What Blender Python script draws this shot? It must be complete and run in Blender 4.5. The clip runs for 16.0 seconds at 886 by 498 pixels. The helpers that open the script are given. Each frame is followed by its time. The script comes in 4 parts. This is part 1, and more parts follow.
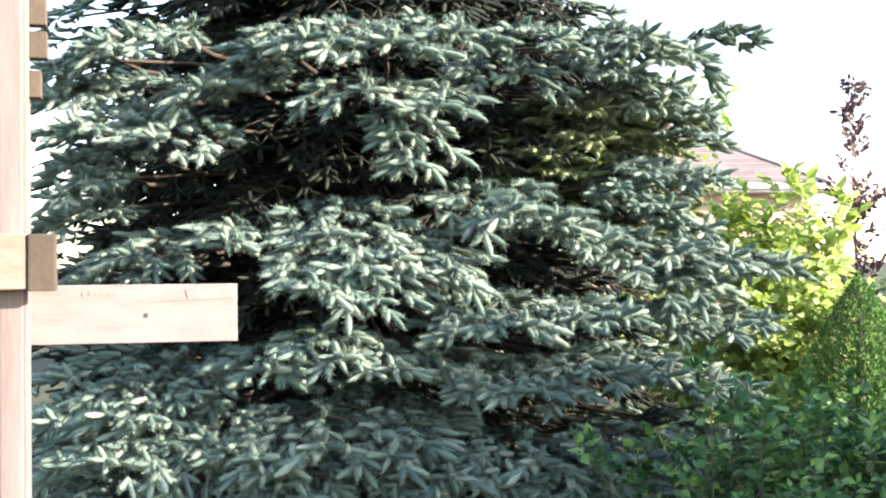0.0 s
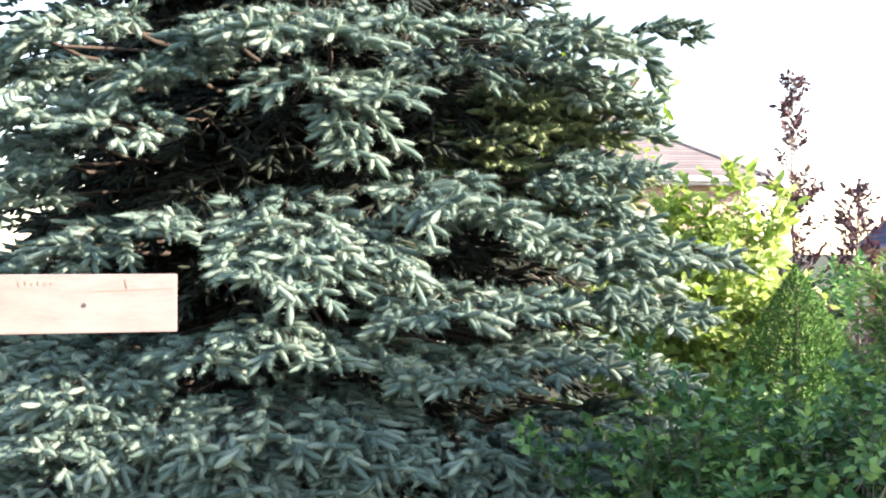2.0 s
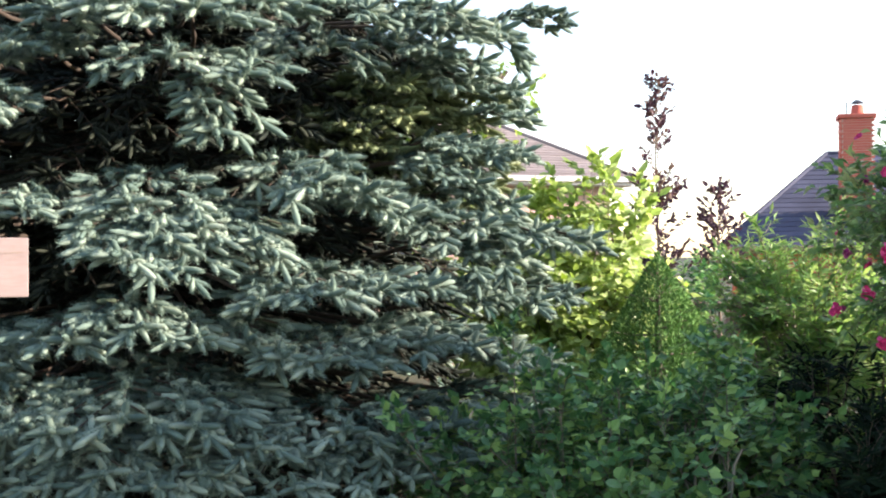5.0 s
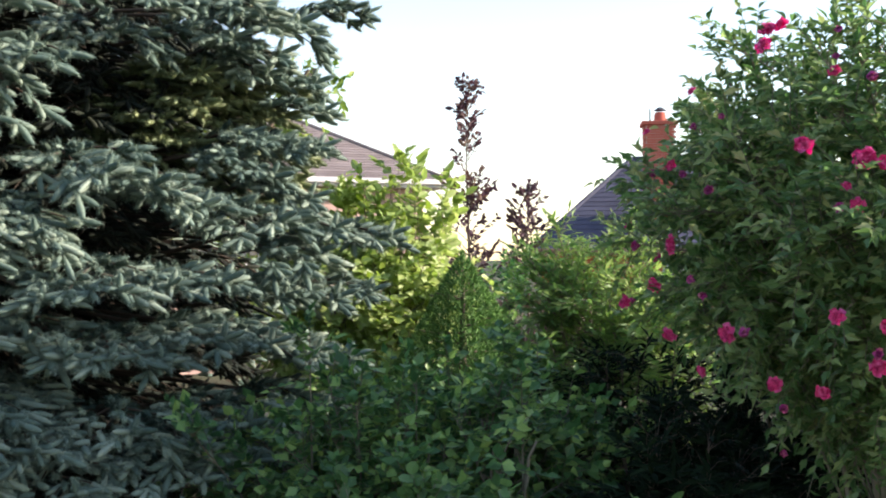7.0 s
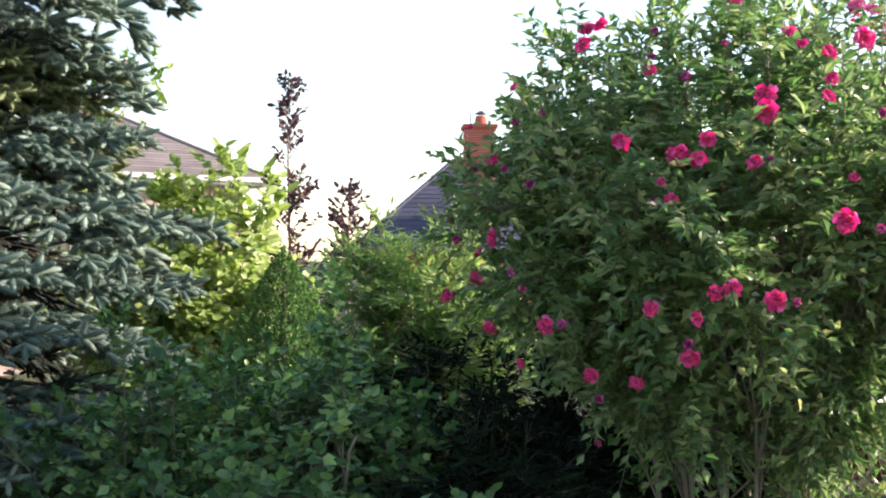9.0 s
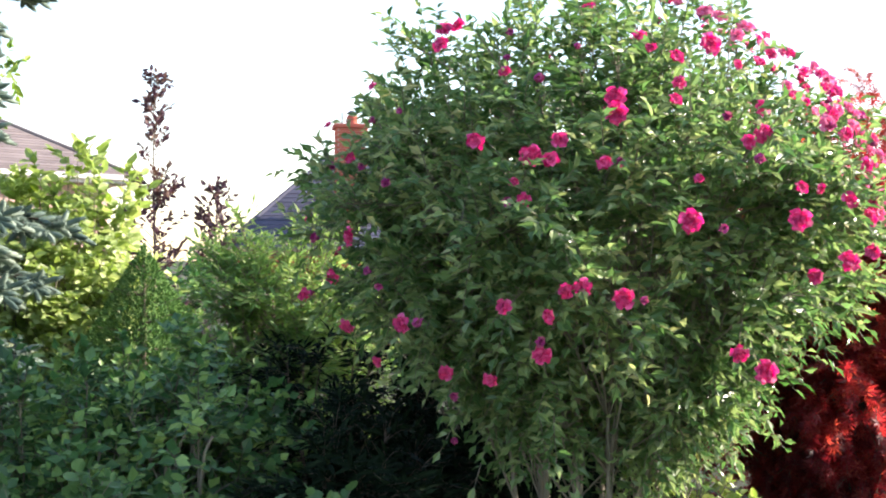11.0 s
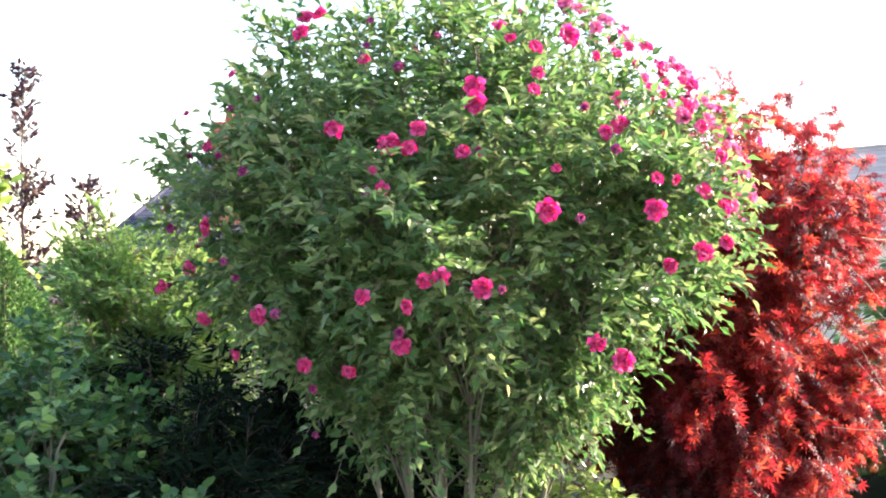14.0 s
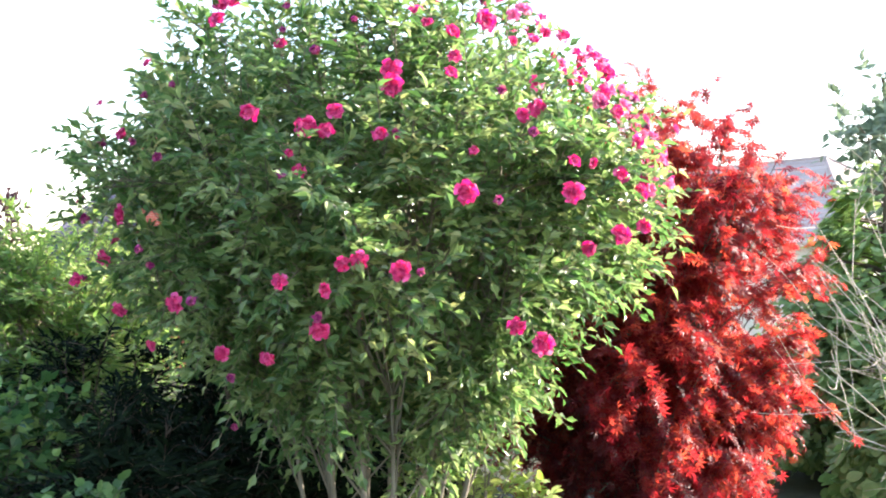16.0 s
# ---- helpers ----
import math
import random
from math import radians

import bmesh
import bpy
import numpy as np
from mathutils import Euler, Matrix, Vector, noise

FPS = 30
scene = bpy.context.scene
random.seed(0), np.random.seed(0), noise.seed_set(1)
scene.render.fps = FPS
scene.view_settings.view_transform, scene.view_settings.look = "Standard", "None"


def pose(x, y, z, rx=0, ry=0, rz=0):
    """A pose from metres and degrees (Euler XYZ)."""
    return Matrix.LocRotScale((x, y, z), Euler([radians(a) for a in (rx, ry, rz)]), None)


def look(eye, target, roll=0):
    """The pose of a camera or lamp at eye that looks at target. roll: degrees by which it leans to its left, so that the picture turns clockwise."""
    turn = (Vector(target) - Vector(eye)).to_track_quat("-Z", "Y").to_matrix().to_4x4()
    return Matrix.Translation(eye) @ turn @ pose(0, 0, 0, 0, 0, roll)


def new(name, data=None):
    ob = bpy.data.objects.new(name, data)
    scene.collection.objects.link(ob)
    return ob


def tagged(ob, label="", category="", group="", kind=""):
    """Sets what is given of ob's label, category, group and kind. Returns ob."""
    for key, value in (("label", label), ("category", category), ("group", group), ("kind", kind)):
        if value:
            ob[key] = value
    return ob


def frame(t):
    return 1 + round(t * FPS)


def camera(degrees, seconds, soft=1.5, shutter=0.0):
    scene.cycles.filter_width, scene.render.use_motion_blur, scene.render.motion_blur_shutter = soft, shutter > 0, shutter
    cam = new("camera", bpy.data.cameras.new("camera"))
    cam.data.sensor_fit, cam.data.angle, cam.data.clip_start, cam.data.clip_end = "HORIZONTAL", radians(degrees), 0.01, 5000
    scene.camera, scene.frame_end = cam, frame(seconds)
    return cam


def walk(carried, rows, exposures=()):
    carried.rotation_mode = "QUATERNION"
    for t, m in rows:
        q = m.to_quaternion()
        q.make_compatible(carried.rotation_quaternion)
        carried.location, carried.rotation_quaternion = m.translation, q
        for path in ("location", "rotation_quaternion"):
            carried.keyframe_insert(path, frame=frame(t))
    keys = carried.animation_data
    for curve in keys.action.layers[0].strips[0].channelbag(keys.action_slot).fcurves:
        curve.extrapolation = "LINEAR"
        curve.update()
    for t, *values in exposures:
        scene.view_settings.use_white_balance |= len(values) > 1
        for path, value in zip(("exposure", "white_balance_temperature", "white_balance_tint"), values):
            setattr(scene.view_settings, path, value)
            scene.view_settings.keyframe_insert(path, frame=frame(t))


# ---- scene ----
cam = camera(40.0, 16.0, 2.0)
PATH = [
    (0, (0.000, 0.000, 1.600), (0.0677, 1.9987, 1.6247), -0.41),
    (0.5, (-0.026, 0.010, 1.635), (0.0767, 2.0075, 1.6386), 0.38),
    (1, (-0.004, 0.001, 1.618), (0.1009, 1.9978, 1.6263), -0.09),
    (1.5, (-0.012, 0.003, 1.601), (0.1157, 1.9986, 1.6165), -0.40),
    (2, (0.002, 0.000, 1.606), (0.1629, 1.9937, 1.6130), 0.00),
    (2.5, (0.014, -0.015, 1.580), (0.2165, 1.9744, 1.5964), -0.30),
    (3, (0.026, -0.038, 1.578), (0.2526, 1.9487, 1.5863), 0.07),
    (5.5, (0.039, -0.004, 1.490), (0.4610, 1.9509, 1.5044), -0.37),
    (6, (0.060, 0.006, 1.487), (0.5497, 1.9451, 1.5009), -0.30),
    (6.5, (0.116, 0.046, 1.478), (0.6875, 1.9626, 1.4931), -0.34),
    (7, (0.131, 0.045, 1.467), (0.7866, 1.9339, 1.4843), -0.32),
    (7.5, (0.106, 0.035, 1.464), (0.8517, 1.8904, 1.4782), -0.18),
    (8, (0.131, 0.047, 1.454), (0.9403, 1.8760, 1.4701), -0.11),
    (8.5, (0.127, 0.060, 1.439), (1.0047, 1.8570, 1.4601), 0.32),
    (9, (0.134, 0.068, 1.438), (1.0593, 1.8411, 1.4569), 0.22),
    (9.5, (0.143, 0.040, 1.447), (1.1230, 1.7827, 1.4641), 0.16),
    (12, (0.221, 0.045, 1.416), (1.3883, 1.6683, 1.4413), 0.53),
    (12.5, (0.241, 0.046, 1.412), (1.4402, 1.6458, 1.4377), 0.51),
    (13, (0.242, 0.032, 1.414), (1.4723, 1.6084, 1.4362), 0.38),
    (13.5, (0.249, 0.038, 1.407), (1.5005, 1.5974, 1.4298), 0.22),
    (14, (0.260, 0.031, 1.399), (1.5196, 1.5844, 1.4229), 0.34),
    (14.5, (0.272, 0.037, 1.355), (1.5587, 1.5675, 1.3976), 0.11),
    (15, (0.280, 0.054, 1.354), (1.5947, 1.5611, 1.3967), 0.08),
    (15.5, (0.285, 0.028, 1.337), (1.6119, 1.5241, 1.3804), 0.09),
    (16, (0.295, 0.026, 1.298), (1.6427, 1.5027, 1.3523), -0.27),
]
walk(cam, [(t, look(eye, target, roll)) for t, eye, target, roll in PATH], [(0, 2.25, 6950, 19), (3, 2.2, 6950, 19), (5.5, 1.65, 6950, 19), (7.5, 1.2, 6950, 19), (9.5, 1.48, 6950, 19), (12, 1.86, 6950, 19), (16, 2.32, 6950, 19)])

# ---- world, sun, exposure ----
SUN_AZ, SUN_EL = radians(111), radians(21)
world = bpy.data.worlds.new("sky")
scene.world = world
world.use_nodes = True
wn = world.node_tree
sky = wn.nodes.new("ShaderNodeTexSky")
sky.sky_type, sky.sun_disc = "NISHITA", False
sky.sun_elevation, sky.sun_rotation = SUN_EL, SUN_AZ
sky.dust_density = 0.4
wn.links.new(sky.outputs[0], wn.nodes["Background"].inputs[0])
wn.nodes["Background"].inputs[1].default_value = 0.165
sun_data = bpy.data.lights.new("sun", "SUN")
sun_data.energy, sun_data.angle, sun_data.color = 5.2, radians(0.6), (1.0, 0.93, 0.82)
sun = new("sun", sun_data)
sun_dir = Vector((math.sin(SUN_AZ) * math.cos(SUN_EL), math.cos(SUN_AZ) * math.cos(SUN_EL), math.sin(SUN_EL)))
sun.matrix_world = look(sun_dir * 30, (0, 0, 0))


# ---- materials ----
def base_mat(name, rough=0.6, spec=0.4):
    m = bpy.data.materials.new(name)
    m.use_nodes = True
    nt = m.node_tree
    p = nt.nodes["Principled BSDF"]
    p.inputs["Roughness"].default_value = rough
    p.inputs["Specular IOR Level"].default_value = spec
    return m, nt, p


def ramp(nt, stops):
    r = nt.nodes.new("ShaderNodeValToRGB")
    while len(r.color_ramp.elements) < len(stops):
        r.color_ramp.elements.new(0.5)
    for e, (pos, col) in zip(r.color_ramp.elements, stops):
        e.position, e.color = pos, (*col, 1)
    return r


def tex_noise(nt, scale, detail=4, stretch=None, obj=True):
    tc = nt.nodes.new("ShaderNodeTexCoord")
    n = nt.nodes.new("ShaderNodeTexNoise")
    n.inputs["Scale"].default_value, n.inputs["Detail"].default_value = scale, detail
    src = tc.outputs["Object"]
    if stretch:
        mp = nt.nodes.new("ShaderNodeMapping")
        mp.inputs["Scale"].default_value = stretch
        nt.links.new(src, mp.inputs[0])
        src = mp.outputs[0]
    nt.links.new(src, n.inputs["Vector"])
    return n


def leaf_mat(name, stops, glow=0.35, rough=0.45, patch=1.2, spec=0.4, hue=0.0, through_stops=None):
    """Leaf colours vary leaf by leaf and in larger patches; some light passes through."""
    m, nt, p = base_mat(name, rough, spec)
    geo = nt.nodes.new("ShaderNodeNewGeometry")
    n = tex_noise(nt, patch, 2)
    mix = nt.nodes.new("ShaderNodeMath")
    mix.operation = "MULTIPLY_ADD"
    mix.inputs[1].default_value = 0.7
    nt.links.new(geo.outputs["Random Per Island"], mix.inputs[0])
    mul = nt.nodes.new("ShaderNodeMath")
    mul.operation = "MULTIPLY_ADD"
    mul.inputs[1].default_value, mul.inputs[2].default_value = 0.9, -0.3
    nt.links.new(n.outputs[0], mul.inputs[0])
    nt.links.new(mul.outputs[0], mix.inputs[2])
    r = ramp(nt, stops)
    nt.links.new(mix.outputs[0], r.inputs[0])
    nt.links.new(r.outputs[0], p.inputs["Base Color"])
    if glow > 0:
        tr = nt.nodes.new("ShaderNodeBsdfTranslucent")
        br = nt.nodes.new("ShaderNodeHueSaturation")
        br.inputs["Saturation"].default_value, br.inputs["Value"].default_value = 1.15, 1.6
        br.inputs["Hue"].default_value = 0.5 + hue
        nt.links.new(r.outputs[0], br.inputs["Color"])
        if through_stops:
            r2 = ramp(nt, through_stops)
            nt.links.new(mix.outputs[0], r2.inputs[0])
            nt.links.new(r2.outputs[0], tr.inputs["Color"])
        else:
            nt.links.new(br.outputs[0], tr.inputs["Color"])
        ms = nt.nodes.new("ShaderNodeMixShader")
        ms.inputs[0].default_value = glow
        nt.links.new(p.outputs[0], ms.inputs[1])
        nt.links.new(tr.outputs[0], ms.inputs[2])
        nt.links.new(ms.outputs[0], nt.nodes["Material Output"].inputs[0])
    return m


def grain_mat(name, stops, scale=6, stretch=None, rough=0.7, bump=0.3, fine=60, spec=0.3, vary_by=0.16):
    """A surface with broad stains, fine grain and relief."""
    m, nt, p = base_mat(name, rough, spec)
    a, b = tex_noise(nt, scale, 5, stretch), tex_noise(nt, fine, 3, stretch)
    mix = nt.nodes.new("ShaderNodeMath")
    mix.operation = "MULTIPLY_ADD"
    mix.inputs[1].default_value = 0.35
    nt.links.new(b.outputs[0], mix.inputs[0])
    half = nt.nodes.new("ShaderNodeMath")
    half.operation = "MULTIPLY"
    half.inputs[1].default_value = 0.65
    nt.links.new(a.outputs[0], half.inputs[0])
    nt.links.new(half.outputs[0], mix.inputs[2])
    info = nt.nodes.new("ShaderNodeObjectInfo")
    vary = nt.nodes.new("ShaderNodeMath")
    vary.operation = "MULTIPLY_ADD"
    vary.inputs[1].default_value = vary_by
    nt.links.new(info.outputs["Random"], vary.inputs[0])
    nt.links.new(mix.outputs[0], vary.inputs[2])
    r = ramp(nt, stops)
    nt.links.new(vary.outputs[0], r.inputs[0])
    nt.links.new(r.outputs[0], p.inputs["Base Color"])
    bp = nt.nodes.new("ShaderNodeBump")
    bp.inputs["Strength"].default_value, bp.inputs["Distance"].default_value = bump, 0.01
    nt.links.new(mix.outputs[0], bp.inputs["Height"])
    nt.links.new(bp.outputs[0], p.inputs["Normal"])
    return m


NEEDLE_NEW = leaf_mat("spruce_needles_new", [(0.1, (0.074, 0.118, 0.099)), (0.5, (0.135, 0.194, 0.157)), (0.9, (0.262, 0.322, 0.250))], 0.12, 0.65, 2.0, 0.15)
NEEDLE_OLD = leaf_mat("spruce_needles_old", [(0.1, (0.022, 0.042, 0.036)), (0.5, (0.042, 0.070, 0.058)), (0.9, (0.075, 0.100, 0.062))], 0.12, 0.65, 2.0, 0.12)
NEEDLE_GREEN = leaf_mat("spruce_needles_green", [(0.1, (0.072, 0.104, 0.048)), (0.5, (0.136, 0.176, 0.080)), (0.9, (0.216, 0.248, 0.120))], 0.15, 0.5, 2.0)
# Near-black needles: the gloom deep inside the tree is put into the colour.
NEEDLE_SHADED = leaf_mat("spruce_needles_shaded", [(0.1, (0.006, 0.011, 0.007)), (0.5, (0.013, 0.019, 0.014)), (0.9, (0.021, 0.026, 0.016))], 0.05, 0.7, 2.0, 0.2)
TWIG = grain_mat("spruce_twig", [(0.2, (0.022, 0.017, 0.013)), (0.8, (0.06, 0.044, 0.032))], 12, None, 0.9)
BARK = grain_mat("bark", [(0.25, (0.05, 0.04, 0.03)), (0.75, (0.17, 0.13, 0.1))], 9, (1, 1, 0.25), 0.9, 0.8, 40)
STEM_GREY = grain_mat("grey_stem", [(0.25, (0.096, 0.084, 0.060)), (0.75, (0.228, 0.204, 0.156))], 10, (1, 1, 0.3), 0.8, 0.5, 70)
TWIG_PALE = grain_mat("pale_dry_twig", [(0.25, (0.25, 0.21, 0.16)), (0.75, (0.5, 0.45, 0.38))], 10, None, 0.85)
HIB_LEAF = leaf_mat("hibiscus_leaf", [(0.05, (0.040, 0.100, 0.028)), (0.45, (0.108, 0.195, 0.072)), (0.8, (0.250, 0.325, 0.138)), (1.0, (0.41, 0.39, 0.19))], 0.45, 0.32, 1.6, 0.55)
PETAL = leaf_mat("hibiscus_petal", [(0.1, (0.42, 0.02, 0.12)), (0.5, (0.62, 0.045, 0.18)), (0.9, (0.72, 0.13, 0.33))], 0.35, 0.6, 3.0)
# Lighter copy of the petal pink, with the sun's brightening in the colour.
PETAL_LIT = leaf_mat("lit_petal", [(0.1, (0.55, 0.09, 0.22)), (0.5, (0.68, 0.17, 0.33)), (0.9, (0.76, 0.30, 0.45))], 0.35, 0.6, 3.0)
PETAL_OLD = leaf_mat("faded_petal", [(0.1, (0.20, 0.02, 0.10)), (0.6, (0.38, 0.04, 0.20)), (0.9, (0.5, 0.16, 0.2))], 0.3, 0.6, 3.0)
CALYX = leaf_mat("calyx", [(0.2, (0.08, 0.13, 0.04)), (0.8, (0.16, 0.2, 0.07))], 0.2)
MAPLE_LEAF = leaf_mat("red_maple_leaf", [(0.05, (0.020, 0.008, 0.014)), (0.45, (0.058, 0.015, 0.023)), (0.8, (0.15, 0.028, 0.036)), (1.0, (0.30, 0.07, 0.06))], 0.45, 0.5, 1.5, 0.3, 0.0, [(0.1, (0.40, 0.015, 0.03)), (0.5, (0.88, 0.06, 0.06)), (0.8, (1.0, 0.15, 0.07)), (1.0, (1.0, 0.30, 0.10))])
# Leaf colour taken down to near black to carry deep shade.
DEEP_SHADE_LEAF = leaf_mat("deep_shade_leaf", [(0.05, (0.003, 0.009, 0.005)), (0.5, (0.008, 0.019, 0.009)), (0.95, (0.019, 0.036, 0.015))], 0.1, 0.8, 1.4, 0.1)
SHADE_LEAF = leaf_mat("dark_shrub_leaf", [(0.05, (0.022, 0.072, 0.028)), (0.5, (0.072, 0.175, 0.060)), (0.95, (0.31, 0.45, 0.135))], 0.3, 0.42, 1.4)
ROUND_LEAF = leaf_mat("round_pale_leaf", [(0.05, (0.045, 0.105, 0.036)), (0.5, (0.080, 0.165, 0.058)), (0.95, (0.130, 0.235, 0.085))], 0.3, 0.5, 1.4)
FINE_LEAF = leaf_mat("feathery_leaf", [(0.05, (0.085, 0.18, 0.055)), (0.5, (0.175, 0.29, 0.09)), (0.95, (0.32, 0.40, 0.14))], 0.42, 0.5, 1.4)
LIME_LEAF = leaf_mat("lime_leaf", [(0.05, (0.138, 0.203, 0.038)), (0.5, (0.255, 0.345, 0.105)), (0.95, (0.405, 0.465, 0.20))], 0.38, 0.45, 1.4)
CONE_LEAF = leaf_mat("dwarf_spruce_needles", [(0.05, (0.035, 0.095, 0.025)), (0.5, (0.085, 0.19, 0.05)), (0.95, (0.17, 0.29, 0.08))], 0.06, 0.6, 2.0, 0.15)
CEDAR_LEAF = leaf_mat("cedar_spray", [(0.05, (0.09, 0.17, 0.06)), (0.5, (0.20, 0.31, 0.11)), (0.95, (0.34, 0.43, 0.19))], 0.3, 0.6, 1.2, 0.2)
TREE_LEAF = leaf_mat("tree_leaf", [(0.05, (0.07, 0.13, 0.03)), (0.5, (0.14, 0.23, 0.05)), (0.95, (0.30, 0.36, 0.06))], 0.4, 0.45, 0.8)
GREY_LEAF = leaf_mat("grey_green_leaf", [(0.05, (0.084, 0.126, 0.084)), (0.5, (0.154, 0.210, 0.140)), (0.95, (0.252, 0.308, 0.210))], 0.3, 0.5, 0.8)
PURPLE_LEAF = leaf_mat("purple_leaf", [(0.05, (0.03, 0.017, 0.03)), (0.55, (0.075, 0.035, 0.05)), (0.95, (0.15, 0.09, 0.06))], 0.2, 0.45, 0.8)
WOOD = grain_mat("raw_cedar_wood", [(0.25, (0.145, 0.100, 0.089)), (0.5, (0.205, 0.151, 0.138)), (0.75, (0.240, 0.185, 0.172))], 2.2, (2, 14, 14), 0.75, 0.15, 9)
WOOD_UP = grain_mat("raw_cedar_post_wood", [(0.25, (0.108, 0.083, 0.072)), (0.5, (0.162, 0.130, 0.118)), (0.75, (0.202, 0.166, 0.152))], 2.2, (14, 14, 1.5), 0.75, 0.15, 9)
WOOD_GREY = grain_mat("weathered_wood", [(0.25, (0.111, 0.081, 0.055)), (0.5, (0.181, 0.141, 0.106)), (0.75, (0.232, 0.192, 0.156))], 2.2, (2, 14, 14), 0.8, 0.2, 9)
WOOD_END = grain_mat("end_grain_wood", [(0.25, (0.045, 0.036, 0.026)), (0.75, (0.094, 0.075, 0.054))], 14, None, 0.85, 0.3, 80)
STUCCO = grain_mat("pink_stucco", [(0.25, (0.368, 0.240, 0.208)), (0.75, (0.464, 0.320, 0.272))], 0.7, None, 0.9, 0.2, 30)
SHINGLE = grain_mat("brown_shingle", [(0.3, (0.10, 0.083, 0.080)), (0.9, (0.215, 0.182, 0.178))], 1.3, None, 0.9, 0.4, 25, 0.3, 0.28)
SLATE = grain_mat("slate_blue_shingle", [(0.3, (0.03, 0.034, 0.056)), (0.9, (0.08, 0.085, 0.13))], 1.3, None, 0.85, 0.4, 25, 0.3, 0.28)
GREY_SHINGLE = grain_mat("grey_shingle", [(0.25, (0.30, 0.235, 0.215)), (0.75, (0.47, 0.385, 0.35))], 1.3, None, 0.9, 0.4, 25, 0.3, 0.28)
BRICK = grain_mat("red_brick", [(0.25, (0.30, 0.08, 0.05)), (0.75, (0.50, 0.17, 0.10))], 2.0, None, 0.9, 0.3, 30)
BRICK_OR = grain_mat("orange_brick", [(0.25, (0.35, 0.075, 0.055)), (0.75, (0.47, 0.135, 0.095))], 2.0, None, 0.9, 0.3, 30)
MORTAR = grain_mat("mortar", [(0.25, (0.35, 0.3, 0.26)), (0.75, (0.5, 0.45, 0.4))], 5, None, 0.95)
CREAM = grain_mat("cream_siding", [(0.25, (0.55, 0.49, 0.38)), (0.75, (0.68, 0.62, 0.5))], 0.7, None, 0.9, 0.2, 30)
WHITE = grain_mat("white_painted_metal", [(0.25, (0.465, 0.458, 0.450)), (0.75, (0.600, 0.593, 0.585))], 1.0, None, 0.5, 0.05, 30)
BROWN_TRIM = grain_mat("brown_trim", [(0.25, (0.14, 0.09, 0.06)), (0.75, (0.25, 0.17, 0.12))], 1.0, None, 0.6, 0.05, 30)
SOIL = grain_mat("garden_soil_and_grass", [(0.25, (0.018, 0.015, 0.010)), (0.6, (0.035, 0.04, 0.018)), (0.85, (0.06, 0.075, 0.03))], 0.5, None, 0.95, 0.6, 18)
DARK = grain_mat("dark_metal", [(0.25, (0.02, 0.02, 0.022)), (0.75, (0.06, 0.06, 0.065))], 3, None, 0.5)
GLASS, gnt, gp = base_mat("window_glass", 0.05, 0.6)
gp.inputs["Base Color"].default_value = (0.05, 0.06, 0.07, 1)


# ---- building blocks ----


def thing(name, at, label, category, group="", kind=""):
    ob = new(name)
    ob.location = at
    return tagged(ob, label, category, group, kind)


def link_mesh(name, me, parent, label="", kind=""):
    ob = new(name, me)
    if parent is not None:
        ob.parent = parent
        if parent.parent is None:
            ob.matrix_parent_inverse = Matrix.Translation(-parent.location)
    return tagged(ob, label, "", "", kind)


def mesh_of(name, verts, faces, mats, index=None, smooth=False):
    me = bpy.data.meshes.new(name)
    me.from_pydata([tuple(v) for v in verts] if not isinstance(verts, np.ndarray) else verts.tolist(), [], faces if isinstance(faces, list) else faces.tolist())
    for m in mats:
        me.materials.append(m)
    if index is not None:
        me.polygons.foreach_set("material_index", np.asarray(index, dtype=np.int32))
    if smooth:
        me.polygons.foreach_set("use_smooth", np.ones(len(me.polygons), dtype=bool))
    me.update()
    return me


def part(name, bm, material, parent, label=""):
    me = bpy.data.meshes.new(name)
    bm.to_mesh(me)
    bm.free()
    me.materials.append(material)
    return link_mesh(name, me, parent, label)


def box(sx, sy, sz, bevel=0.0, m=None):
    bm = bmesh.new()
    bmesh.ops.create_cube(bm, size=1, matrix=(m or Matrix.Identity(4)) @ Matrix.Diagonal((sx, sy, sz, 1)))
    if bevel:
        bmesh.ops.bevel(bm, geom=bm.edges[:], offset=bevel, segments=2, affect="EDGES", profile=0.6)
    return bm


class Tubes:
    """Collects tapered round stems into one mesh."""

    def __init__(self):
        self.v, self.f, self.n = [], [], 0

    def add(self, pts, r0, r1, sides=5):
        pts = np.asarray(pts, float)
        k = len(pts)
        d = np.gradient(pts, axis=0)
        d /= np.linalg.norm(d, axis=1)[:, None] + 1e-9
        ref = np.array([0.31, 0.95, 0.12]) if abs(d[0][2]) > 0.8 else np.array([0, 0, 1.0])
        a = np.cross(d, ref)
        a /= np.linalg.norm(a, axis=1)[:, None] + 1e-9
        b = np.cross(d, a)
        ang = np.arange(sides) * 2 * np.pi / sides
        rad = np.linspace(r0, r1, k)
        ring = pts[:, None] + rad[:, None, None] * (np.cos(ang)[None, :, None] * a[:, None] + np.sin(ang)[None, :, None] * b[:, None])
        self.v.append(ring.reshape(-1, 3))
        for i in range(k - 1):
            for j in range(sides):
                p, q = self.n + i * sides + j, self.n + i * sides + (j + 1) % sides
                self.f.append((p, q, q + sides, p + sides))
        self.n += k * sides

    def mesh(self, name, mat):
        return mesh_of(name, np.concatenate(self.v), self.f, [mat], smooth=True)


def bezier(a, b, c, n):
    t = np.linspace(0, 1, n)[:, None]
    return (1 - t) ** 2 * a + 2 * t * (1 - t) * b + t * t * c


def unit(v):
    return v / (np.linalg.norm(v, axis=-1, keepdims=True) + 1e-9)


